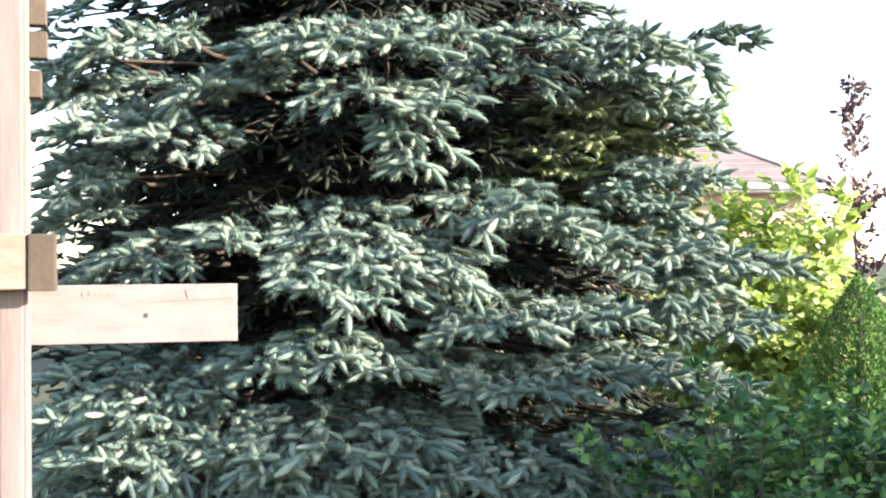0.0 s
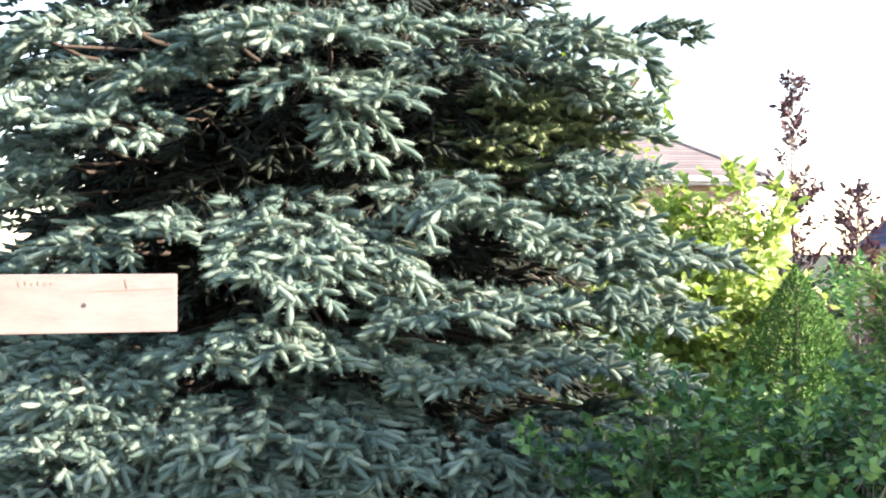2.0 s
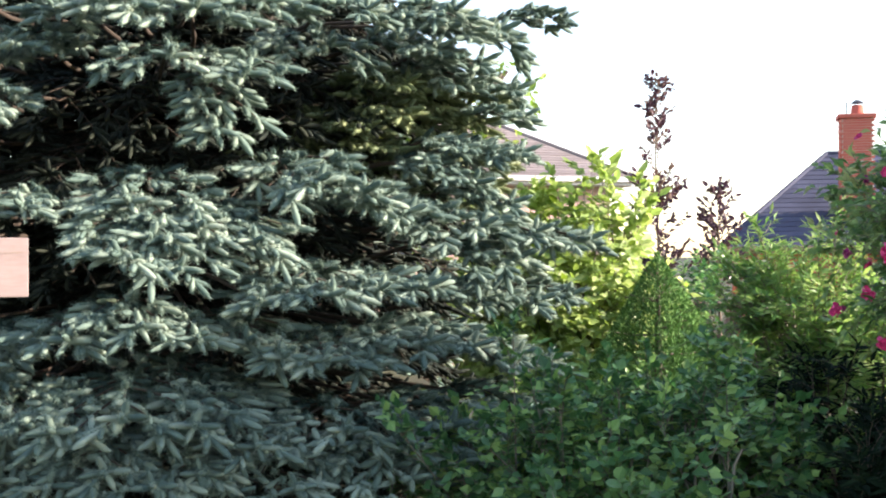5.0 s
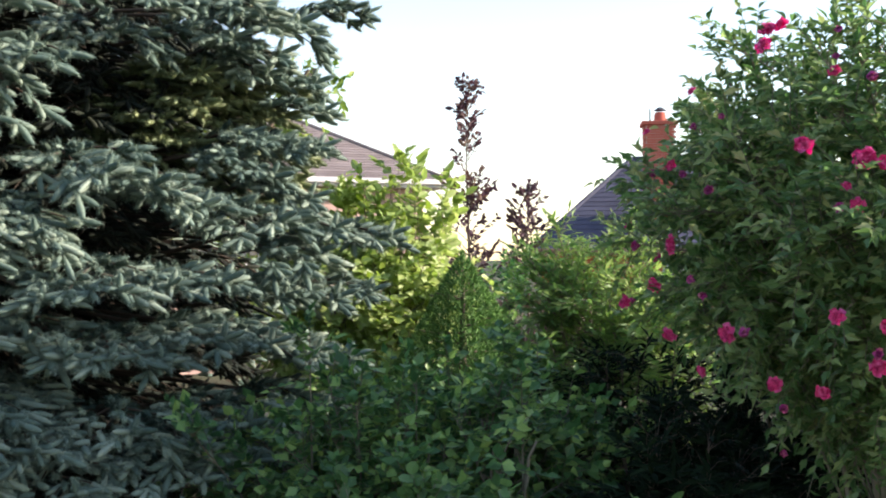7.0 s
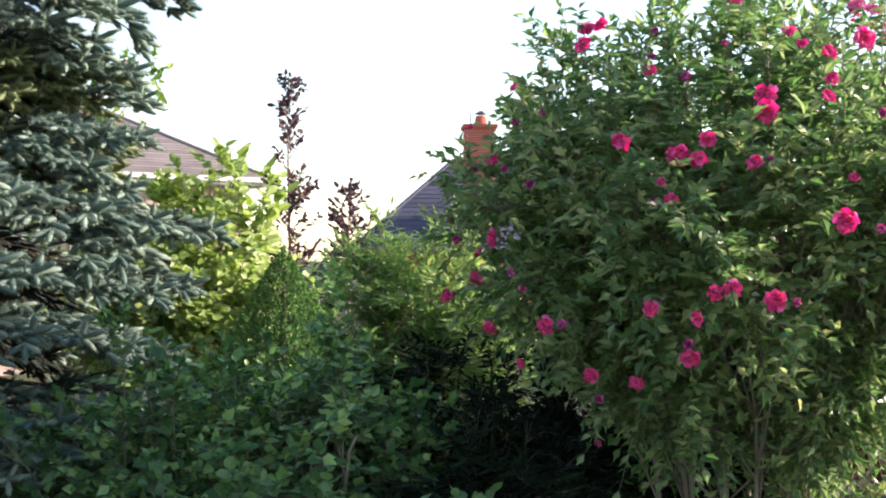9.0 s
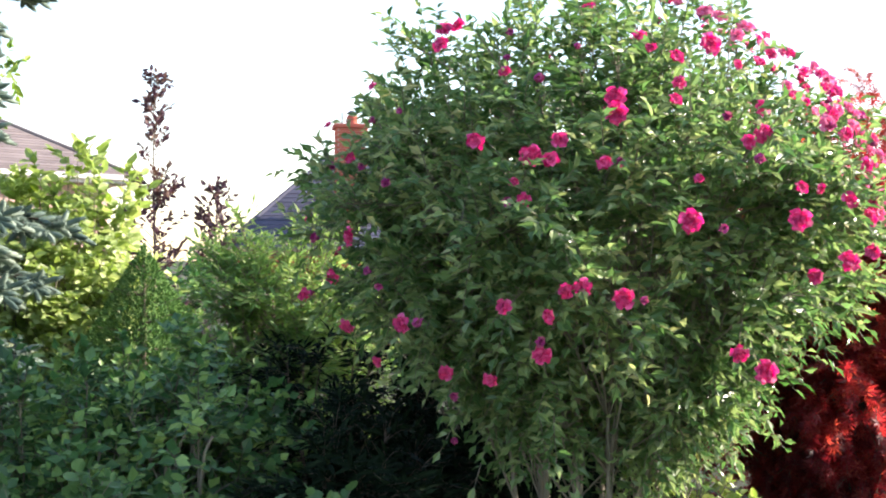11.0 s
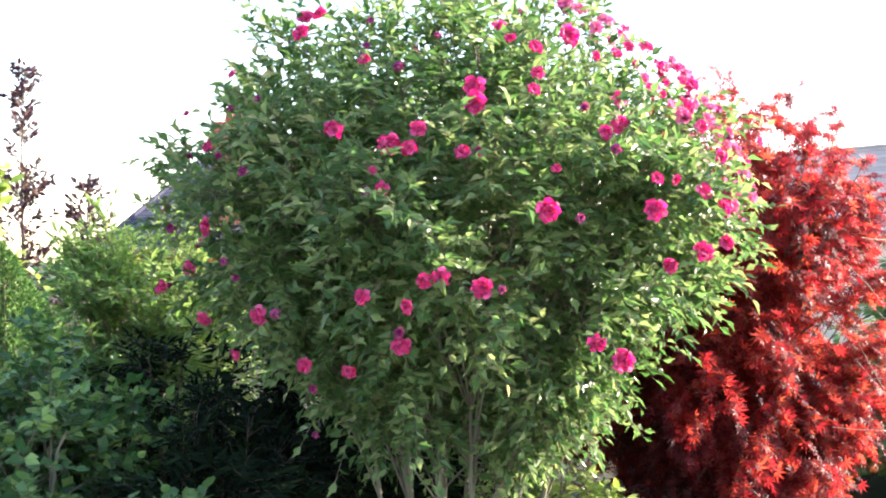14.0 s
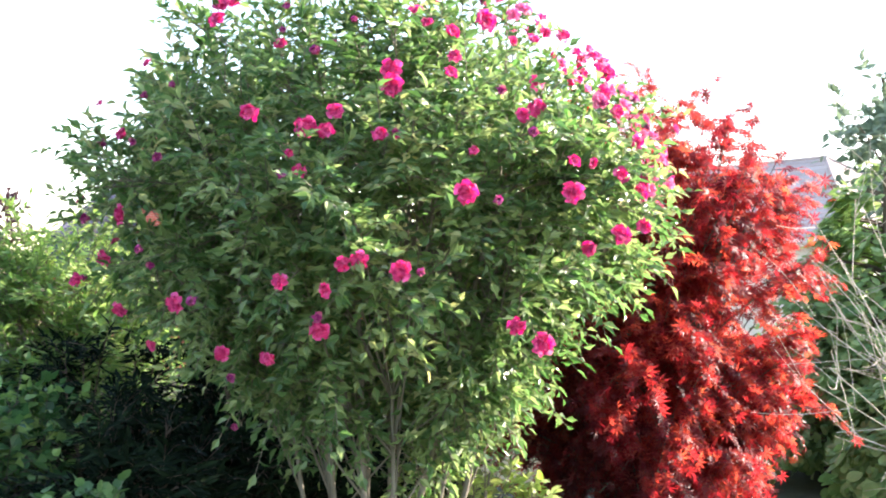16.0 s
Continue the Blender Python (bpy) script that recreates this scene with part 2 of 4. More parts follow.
# leaf outlines: y along the leaf, folded a little along the midrib
OVAL = (np.array([(0, 0, 0), (-0.26, 0.35, 0.06), (0, 0.4, -0.03), (0.26, 0.35, 0.06), (-0.2, 0.72, 0.03), (0, 0.75, -0.04), (0.2, 0.72, 0.03), (0, 1, -0.1)]),
        [(0, 2, 1), (0, 3, 2), (1, 2, 5, 4), (2, 3, 6, 5), (4, 5, 7), (5, 6, 7)])
SIMPLE = (np.array([(0, 0, 0), (-0.36, 0.42, 0.07), (0, 0.48, -0.04), (0.36, 0.42, 0.07), (0, 1, -0.08)]), [(0, 2, 1), (0, 3, 2), (1, 2, 4), (2, 3, 4)])
TOOTHED = (np.array([(0, 0, 0), (-0.19, 0.30, 0.10), (-0.24, 0.52, 0.07), (-0.11, 0.62, 0.02), (0, 1, -0.16), (0.11, 0.62, 0.02), (0.24, 0.52, 0.07), (0.19, 0.30, 0.10), (0, 0.45, -0.05)]), [(0, 8, 1), (1, 8, 3, 2), (3, 8, 4), (8, 5, 4), (7, 6, 5, 8), (0, 7, 8)])
LANCE = (np.array([(0, 0, 0), (-0.13, 0.4, 0.03), (0.13, 0.4, 0.03), (0, 0.45, -0.02), (0, 1, -0.12)]), [(0, 3, 1), (0, 2, 3), (1, 3, 4), (3, 2, 4)])
ROUND = (np.array([(0, 0, 0), (-0.42, 0.2, 0.06), (-0.5, 0.6, 0.08), (-0.2, 0.95, 0.02), (0.2, 0.95, 0.02), (0.5, 0.6, 0.08), (0.42, 0.2, 0.06), (0, 0.5, -0.05)]),
         [(0, 7, 1), (1, 7, 2), (2, 7, 3), (3, 7, 4), (4, 7, 5), (5, 7, 6), (6, 7, 0)])


def palmate():
    vs, fs = [(0, 0, 0)], []
    for k, ang in enumerate((-115, -72, -36, 0, 36, 72, 115)):
        ln = (0.5, 0.75, 0.95, 1.0, 0.95, 0.75, 0.5)[k]
        a = radians(ang)
        d, s = np.array([math.sin(a), math.cos(a)]), np.array([math.cos(a), -math.sin(a)])
        i = len(vs)
        for w, l, z in ((-0.085, 0.48, 0.02), (0.085, 0.48, 0.02), (0, 1.0, -0.16)):
            q = d * l * ln + s * w
            vs.append((q[0], q[1], z))
        fs += [(0, i + 1, i), (i, i + 1, i + 2)]
    return np.array(vs), fs


PALM = palmate()
SPRAY = (np.array([(0, 0, 0), (-0.04, 0.5, 0.02), (0.04, 0.5, 0.02), (0, 1, -0.1), (-0.3, 0.62, 0.02), (0.3, 0.66, 0.02), (-0.24, 0.36, 0.03), (0.24, 0.4, 0.03), (-0.2, 0.85, -0.03), (0.2, 0.88, -0.03)]),
         [(0, 2, 1), (1, 2, 3), (0, 1, 6), (0, 7, 2), (1, 4, 6), (2, 7, 5), (1, 3, 8), (2, 9, 3), (1, 8, 4), (2, 5, 9)])


def leaf_cloud(name, template, pos, way, up, size, mats, parent=None, index=None, label="", kind="stuff"):
    """Places one leaf of the template at each of pos, along way, its upper face towards up."""
    tv, tf = template
    way = unit(way)
    side = unit(np.cross(way, up))
    nrm = np.cross(side, way)
    size = np.broadcast_to(np.asarray(size, float), (len(pos),))
    v = pos[:, None] + size[:, None, None] * (tv[None, :, 0:1] * side[:, None] + tv[None, :, 1:2] * way[:, None] + tv[None, :, 2:3] * nrm[:, None])
    n, k = len(pos), len(tv)
    faces = []
    for f in tf:
        faces.append((np.arange(n)[:, None] * k + np.array(f)[None]).tolist())
    faces = [f for fs in zip(*faces) for f in fs]
    ix = None if index is None else np.repeat(index, len(tf))
    me = mesh_of(name, v.reshape(-1, 3), faces, mats, ix)
    return me if parent is None else link_mesh(name, me, parent, label, kind)


def grow(base, centre, radii, stems, twigs, leaves, seed, mains=0, spread=0.12, shell=0.55, low=-0.8, twig_len=(0.15, 0.38), droop=0.25, r0=0.014, lumps=0.25, top_bias=0.0, flat=0.0, fork=(0.35, 0.8), taper=1.0, boxy=1.0):
    """A shrub or crown: main stems rise from the base, fork into shoots that fill an uneven ellipsoid; the shoots carry twigs and these leaves.
    Returns the main stems, the shoots, and the leaves' places, directions and upper sides."""
    g = np.random.default_rng(seed)
    base, centre, radii = np.array(base, float), np.array(centre, float), np.array(radii, float)
    trunks, tubes, pos, way = [], Tubes(), [], []
    paths = []
    for s in range(mains):
        a = 2 * math.pi * (s + 0.6 * g.random()) / mains
        out = g.uniform(0.15, 0.75)
        tip = centre + radii * np.array([math.cos(a) * out, math.sin(a) * out, g.uniform(0.1, 0.6)])
        foot = base + np.array([math.cos(a), math.sin(a), 0]) * spread * g.uniform(0.4, 1.2)
        mid = foot * 0.5 + tip * 0.5 + np.array([0, 0, 0.12 * radii[2]]) + (foot - tip) * np.array([1, 1, 0]) * 0.1 + g.normal(size=3) * 0.02
        p = bezier(foot, mid, tip, 9)
        p[1:-1] += g.normal(size=(7, 3)) * 0.012
        one = Tubes()
        one.add(p, r0 * g.uniform(0.75, 1.25), r0 * 0.35, 7)
        trunks.append(one)
        paths.append(p)
    ends = np.array([p[-1] for p in paths]) if paths else None
    for s in range(stems):
        d = unit(g.normal(size=3))
        while d[2] < low:
            d = unit(g.normal(size=3))
        d[2] += top_bias
        d = unit(d)
        d = np.sign(d) * np.abs(d) ** boxy
        k = shell + (1 - shell) * g.random() ** 0.6
        k *= 1 + lumps * noise.noise(Vector(d * 2.3) + Vector((seed, 0, 0)))
        if d[2] < 0:
            d[:2] *= 1 + taper * d[2] * 0.6
        tip = centre + radii * d * k
        if paths:
            near = np.argsort(np.linalg.norm(ends - tip, axis=1))[int(g.integers(0, min(3, mains)))]
            foot = paths[near][int(8 * g.uniform(*fork))]
        else:
            foot = base + np.array([g.normal() * spread, g.normal() * spread, 0])
        mid = foot * 0.45 + tip * 0.55 + np.array([0, 0, 0.08 * radii[2]])
        path = bezier(foot, mid, tip, 9)
        tubes.add(path, r0 * (0.35 if paths else 0.9), 0.0022, 4)
        here = np.linspace(0, 1, 9)
        along = lambda u: np.array([np.interp(u, here, path[:, c]) for c in range(3)])
        spurs = []
        for w in range(twigs):
            u = 0.3 + 0.7 * g.random() ** 0.75
            p = along(u)
            out = unit((p - centre) / radii)
            dirn = out * 0.8 + g.normal(size=3) * 0.6 + np.array([0, 0, 0.25])
            dirn[2] *= 1 - flat
            dirn = unit(dirn)
            spurs.append((p, dirn, g.uniform(*twig_len)))
        last = unit(path[-1] - path[-2])
        spurs.append((path[-1], last, twig_len[0]))
        for p, dirn, ln in spurs:
            end = p + dirn * ln
            bend = p + dirn * ln * 0.55 + np.array([0, 0, 0.12 * ln])
            end[2] -= droop * ln
            tubes.add(bezier(p, bend, end, 3), 0.0024, 0.001, 3)
            q = bezier(p, bend, end, 24)
            sid0 = unit(np.cross(dirn, [0.01, 0, 1.0]))
            for i, a in enumerate(np.linspace(0.15, 1, leaves)):
                sid = sid0 * (1 if i % 2 else -1)
                pos.append(q[int(a * 23)])
                way.append(dirn * (0.6 + 0.6 * (a > 0.95)) + sid * (0.8 if a < 0.95 else 0.2) + g.normal(size=3) * 0.32 + np.array([0, 0, -droop]))
    pos, way = np.array(pos), unit(np.array(way))
    up = unit(g.normal(size=pos.shape) * 0.4 + np.array([0, 0, 0.55]) + 0.75 * unit((pos - centre) / radii))
    return trunks, tubes, pos, way, up


# ---- ground ----
def ground_z(x, y):
    d = np.hypot(x, y)
    s = np.clip((d - 10) / 14, 0, 1)
    return -1.2 * s * s * (3 - 2 * s) + 0.03 * np.sin(x * 1.7) * np.cos(y * 1.3) * (d < 60)


ring = np.concatenate([np.linspace(0, 14, 36), np.geomspace(15, 2500, 40)])
seg = 72
gv, gf = [(0, 0, float(ground_z(0, 0)))], []
for i, r in enumerate(ring[1:]):
    for j in range(seg):
        a = j * 2 * math.pi / seg
        x, y = r * math.cos(a), r * math.sin(a)
        gv.append((x, y, float(ground_z(x, y))))
for j in range(seg):
    gf.append((0, 1 + j, 1 + (j + 1) % seg))
for i in range(len(ring) - 2):
    for j in range(seg):
        a, b = 1 + i * seg + j, 1 + i * seg + (j + 1) % seg
        gf.append((a, a + seg, b + seg, b))
ground = new("ground", mesh_of("ground", gv, gf, [SOIL], smooth=True))
tagged(ground, "dark garden soil with rough grass running out to the distance", "ground", "", "structure")


# ---- houses ----
def frame2(origin, u):
    """Places in a house: along u, back from it, and up."""
    u = Vector((u[0], u[1], 0)).normalized()
    v = Vector((u.y, -u.x, 0))
    return Matrix(((u.x, v.x, 0, origin[0]), (u.y, v.y, 0, origin[1]), (0, 0, 1, origin[2]), (0, 0, 0, 1)))


def slab(m, quad, thick, name, mat, parent, label=""):
    """A flat piece with thickness on the given corners."""
    q = [m @ Vector(p) for p in quad]
    n = (q[1] - q[0]).cross(q[2] - q[0]).normalized()
    n = -n if n.z < 0 else n
    vs = q + [p - n * thick for p in q]
    k = len(q)
    fs = [tuple(range(k)), tuple(range(2 * k - 1, k - 1, -1))] + [(i, i + k, (i + 1) % k + k, (i + 1) % k) for i in range(k)]
    return link_mesh(name, mesh_of(name, vs, fs, [mat]), parent, label)


def house(name, corner, u, length, depth, eave, base, pitch, over, wall_mat, roof_mat, trim_mat, label, rows_seen):
    """A house under a hipped roof. corner: the front corner of the eaves; u: along the front eaves."""
    m = frame2((corner[0], corner[1], 0), u)
    h = thing(name, m @ Vector((length / 2, depth / 2, base)), label, "house")
    e, run = eave, depth / 2
    top = e + pitch * run
    A, B, C, D = (0, 0, e), (length, 0, e), (length, depth, e), (0, depth, e)
    R1, R2 = (run, run, top), (length - run, run, top)
    roof = slab(m, [A, B, R2, R1], 0.12, "roof", roof_mat, h)
    for q in ([C, D, R1, R2], [D, A, R1], [B, C, R2]):
        slab(m, q, 0.12, "roof_slope", roof_mat, roof)
    o, t = over, 0.25
    for nm, (x0, y0, x1, y1) in (("front", (o, o, length - o, o + t)), ("back", (o, depth - o - t, length - o, depth - o)), ("side", (o, o + t, o + t, depth - o - t)), ("far", (length - o - t, o + t, length - o, depth - o - t))):
        bm = box(x1 - x0, y1 - y0, e - 0.1 - base, 0, m @ Matrix.Translation(((x0 + x1) / 2, (y0 + y1) / 2, (e - 0.1 + base) / 2)))
        part("wall", bm, wall_mat, h)
    soff = box(length - 0.1, depth - 0.1, 0.05, 0, m @ Matrix.Translation((length / 2, depth / 2, e - 0.17)))
    part("soffit", soff, trim_mat, h)
    # gutters with a rounded lip, along the front and the near side
    for ln, mm in ((length, m @ Matrix.Translation((length / 2, -0.05, e - 0.05))), (depth, m @ Matrix.Translation((-0.05, depth / 2, e - 0.05)) @ Matrix.Rotation(radians(90), 4, "Z"))):
        part("gutter", box(ln + 0.1, 0.11, 0.13, 0.025, mm), trim_mat, h)
        part("fascia", box(ln, 0.03, 0.2, 0.004, mm @ Matrix.Translation((0, 0.075, -0.04))), trim_mat, h)
    # courses of shingles on the slopes that can be seen
    sl = math.hypot(1, pitch)
    for k in range(rows_seen):
        s = (k + 0.5) * run / rows_seen
        z = e + pitch * s + 0.012
        ln = length - 2 * s
        mm = m @ Matrix.Translation((length / 2, s, z)) @ Matrix.Rotation(math.atan(pitch), 4, "X")
        part("shingle_course", box(ln, run / rows_seen * sl * 1.01, 0.024, 0, mm @ Matrix.Rotation(radians(-3.5), 4, "X")), roof_mat, roof)
        dp = depth - 2 * s
        mm = m @ Matrix.Translation((s, depth / 2, z)) @ Matrix.Rotation(radians(-90), 4, "Z") @ Matrix.Rotation(math.atan(pitch), 4, "X")
        part("shingle_course", box(dp, run / rows_seen * sl * 1.01, 0.024, 0, mm @ Matrix.Rotation(radians(-3.5), 4, "X")), roof_mat, roof)
    # ridge and hip caps
    caps = Tubes()
    for a, b in ((R1, R2), (A, R1), (D, R1), (B, R2)):
        caps.add([m @ Vector(a) + Vector((0, 0, 0.02)), m @ ((Vector(a) + Vector(b)) / 2) + Vector((0, 0, 0.02)), m @ Vector(b) + Vector((0, 0, 0.02))], 0.07, 0.07, 6)
    link_mesh("ridge_cap", caps.mesh("ridge_cap", roof_mat), roof)
    return h, m


def window(m, x, z, w, ht, face, parent, trim):
    """A framed window with panes, proud of the wall at depth face."""
    c = m @ Matrix.Translation((x, face, z))
    fr = part("window", box(w, 0.05, ht, 0, c @ Matrix.Translation((0, 0.0, 0))), GLASS, parent, "dark glazed window")
    for sx in (-1, 0, 1):
        part("frame", box(0.06, 0.08, ht + 0.1, 0.006, c @ Matrix.Translation((sx * w / 2, -0.03, 0))), trim, fr)
    for sz in (-1, 1):
        part("frame", box(w - 0.06 * 1, 0.08, 0.06, 0.006, c @ Matrix.Translation((0, -0.033, sz * ht / 2))), trim, fr)
    part("sill", box(w + 0.2, 0.14, 0.05, 0.006, c @ Matrix.Translation((0, -0.05, -ht / 2 - 0.07))), trim, fr)


house_a, ma = house("house", (10.42, 29.2), (-0.995, -0.105), 15, 7.0, 3.47, -1.2, 0.56, 0.5, STUCCO, SHINGLE, WHITE, "single-storey pink stucco house with brown hipped shingle roof", 26)
window(ma, 5.6, 2.1, 1.5, 1.3, 0.47, house_a, WHITE)
window(ma, 10.0, 2.1, 1.5, 1.3, 0.47, house_a, WHITE)

# red brick house, its left end towards the garden
bx, by = 0.91, -0.41
house_b, mb = house("house", (14.3 + 11 * bx, 33.0 + 11 * by), (-bx, -by), 11, 6.4, 1.75, -1.2, 0.9, 0.35, BRICK, SLATE, BROWN_TRIM, "red brick house with steep slate-blue shingle roof", 20)
window(mb, 10.0, 0.85, 0.7, 1.0, 0.32, house_b, WHITE)
window(mb, 6.5, 0.7, 1.2, 1.1, 0.32, house_b, WHITE)
# chimney of coursed orange brick with a stone cap, pot and cowl
chim = part("chimney", box(0.86, 0.86, 2.9, 0.01, Matrix.Translation((18.05, 32.08, 3.95)) @ Matrix.Rotation(radians(-24), 4, "Z")), MORTAR, house_b, "tall orange brick chimney")
chim_m = Matrix.Translation((18.05, 32.08, 0)) @ Matrix.Rotation(radians(-24), 4, "Z")
brick_long = bpy.data.meshes.new("brick")
_b = box(0.215, 0.03, 0.065, 0.004)
_b.to_mesh(brick_long)
_b.free()
brick_long.materials.append(BRICK_OR)
for row in range(39):
    for side in range(2):
        for k in range(4):
            x = -0.3225 + k * 0.215 + (0.05 if row % 2 else -0.05)
            if abs(x) > 0.40:
                continue
            mm = chim_m @ (Matrix.Rotation(radians(-90), 4, "Z") if side else Matrix.Identity(4)) @ Matrix.Translation((x, -0.43, 2.55 + row * 0.075))
            ob = link_mesh("brick", brick_long, chim)
            ob.matrix_basis = mm
part("cap", box(1.04, 1.04, 0.12, 0.02, chim_m @ Matrix.Translation((0, 0, 5.45))), BRICK_OR, chim)
pot = Tubes()
pot.add([chim_m @ Vector((0.05, 0, z)) for z in (5.5, 5.6, 5.75, 5.8)], 0.2, 0.15, 10)
link_mesh("chimney_pot", pot.mesh("chimney_pot", BRICK_OR), chim, "clay chimney pot")
cowl = Tubes()
cowl.add([chim_m @ Vector((0.05, 0, z)) for z in (5.85, 5.9, 5.95)], 0.2, 0.06, 10)
cowl.add([chim_m @ Vector((-0.25, 0, 5.5)), chim_m @ Vector((-0.25, 0, 5.7)), chim_m @ Vector((-0.25, 0, 5.9))], 0.02, 0.02, 6)
link_mesh("cowl", cowl.mesh("cowl", DARK), chim, "dark metal cowl")

house_c, mc = house("house", (31.8, 17.4), (0.12, 0.99), 16, 8, 2.5, -1.2, 0.7, 0.4, CREAM, GREY_SHINGLE, WHITE, "cream house with grey hipped shingle roof, far behind the trees", 18)


# ---- wooden trellis corner ----
def trellis():
    m = Matrix.Translation((-0.87, 2.945, 0)) @ Matrix.Rotation(radians(12), 4, "Z")
    t = thing("wooden_trellis", m.translation, "raw cedar trellis post with crossbar and projecting board", "trellis")
    put = lambda x, y, z: m @ Matrix.Translation((x, y, z))
    part("post", box(0.14, 0.09, 3.2, 0.004, put(-0.09, 0.0, 1.6)), WOOD_UP, t, "pale cedar post with knots")
    part("post_edge", box(0.05, 0.03, 3.2, 0.003, put(-0.055, -0.0605, 1.6)), WOOD_UP, t)
    part("crossbar", box(0.5, 0.05, 0.128, 0.004, put(-0.265, -0.105, 1.612)), WOOD_GREY, t, "weathered grey-pink crossbar")
    part("crossbar_end", box(0.062, 0.06, 0.132, 0.004, put(0.018, -0.105, 1.61)), WOOD_END, t, "dark end-grain block")
    brd = part("board", box(0.62, 0.038, 0.145, 0.003, put(0.165, 0.07, 1.482)), WOOD, t, "smooth pale cedar board end, sawn square")
    bm = bmesh.new()
    bmesh.ops.create_circle(bm, cap_ends=True, segments=12, radius=0.006, matrix=put(0.25, 0.0495, 1.478) @ Matrix.Rotation(radians(90), 4, "X"))
    part("screw_hole", bm, DARK, brd, "dark screw hole")
    for k in range(6):
        part("pencil_mark", box(0.0035, 0.002, 0.011 - 0.002 * (k % 3), 0, put(0.10 + 0.015 * k, 0.0505, 1.531 + 0.002 * (k % 2)) @ Matrix.Rotation(radians(9 * (k % 3) - 6), 4, "Y")), WOOD_GREY, brd, "faint pencil mark")
    part("scratch", box(0.003, 0.002, 0.022, 0, put(0.35, 0.0505, 1.53) @ Matrix.Rotation(radians(-14), 4, "Y")), WOOD_GREY, brd, "short dark scratch")
    part("crack", box(0.2, 0.002, 0.0016, 0, put(0.36, 0.0505, 1.515) @ Matrix.Rotation(radians(-2), 4, "Y")), WOOD_GREY, brd, "fine drying crack")
    for i, (z, w) in enumerate(((2.215, 0.024), (2.135, 0.026), (2.04, 0.012))):
        part("slat", box(w + 0.03, 0.05, 0.065, 0.003, put(-0.02 + w / 2, 0.03, z)), WOOD_END, t, "short dark slat end")
    return t


trellis()


# ---- blue spruce ----
def needle_mesh(name, shoots, wood, seed, per=70, core=0.2, mats=None):
    """Shoots: place, direction, length, radius, young or old. Each is a brush of stiff needles round a twig."""
    g = np.random.default_rng(seed)
    P = np.array([s[0] for s in shoots]); D = unit(np.array([s[1] for s in shoots]))
    Ln = np.array([s[2] for s in shoots]); R = np.array([s[3] for s in shoots]); Y = np.array([s[4] for s in shoots])
    n = len(shoots)
    ref = np.where(np.abs(D[:, 2:3]) > 0.9, np.array([[1.0, 0, 0]]), np.array([[0, 0, 1.0]]))
    A = unit(np.cross(D, ref)); B = np.cross(D, A)
    u = (np.arange(per)[None] + g.random((n, per))) / per
    ang = g.random((n, per)) * 2 * np.pi
    rad = np.cos(ang)[..., None] * A[:, None] + np.sin(ang)[..., None] * B[:, None]
    root = P[:, None] + D[:, None] * (Ln[:, None] * u)[..., None]
    fwd = 0.45 + 0.45 * u + 0.8 * u ** 5
    nd = unit(rad + D[:, None] * fwd[..., None] + 0.12 * g.normal(size=rad.shape))
    nl = (R[:, None] * (1.15 - 0.35 * u ** 3) * g.uniform(0.8, 1.15, (n, per)))
    tip = root + nd * nl[..., None]
    sd = unit(np.cross(nd, rad + 0.3 * g.normal(size=rad.shape))) * (0.0018 if per > 20 else 0.0028)
    tri = np.stack([root - sd, root + sd, tip], 2).reshape(-1, 3)
    nf = n * per
    faces = np.arange(nf * 3).reshape(-1, 3)
    mat = np.repeat(np.where(Y, 0, 1), per)
    # the leafy body of each shoot
    k = 5
    a5 = np.arange(k) * 2 * np.pi / k
    circ = np.cos(a5)[None, :, None] * A[:, None] + np.sin(a5)[None, :, None] * B[:, None]
    rings = [P[:, None] + (D * (Ln * at_)[:, None])[:, None] + circ * (R * core * wd)[:, None, None] for at_, wd in ((0, 0.8), (0.7, 1.0), (0.98, 0.55))]
    body = np.concatenate(rings + [(P + D * (Ln + R * 0.1)[:, None])[:, None]], 1)
    off = nf * 3
    bf = []
    for j in range(k):
        q = (j + 1) % k
        bf += [(j, q, k + q), (j, k + q, k + j), (k + j, k + q, 2 * k + q), (k + j, 2 * k + q, 2 * k + j), (2 * k + j, 2 * k + q, 3 * k)]
    bfaces = (np.arange(n)[:, None, None] * (3 * k + 1) + np.array(bf)[None]).reshape(-1, 3) + off
    V = [tri, body.reshape(-1, 3)]
    F = [faces, bfaces]
    M = [mat, np.repeat(np.where(Y, 0, 1), len(bf))]
    me_v, me_f, me_m = np.concatenate(V), np.concatenate(F).tolist(), np.concatenate(M).tolist()
    o = len(me_v)
    wv = np.concatenate(wood.v)
    me_f += [tuple(i + o for i in f) for f in wood.f]
    me_m += [2] * len(wood.f)
    return mesh_of(name, np.concatenate([me_v, wv]), me_f, mats or [NEEDLE_NEW, NEEDLE_OLD, TWIG], me_m, True)


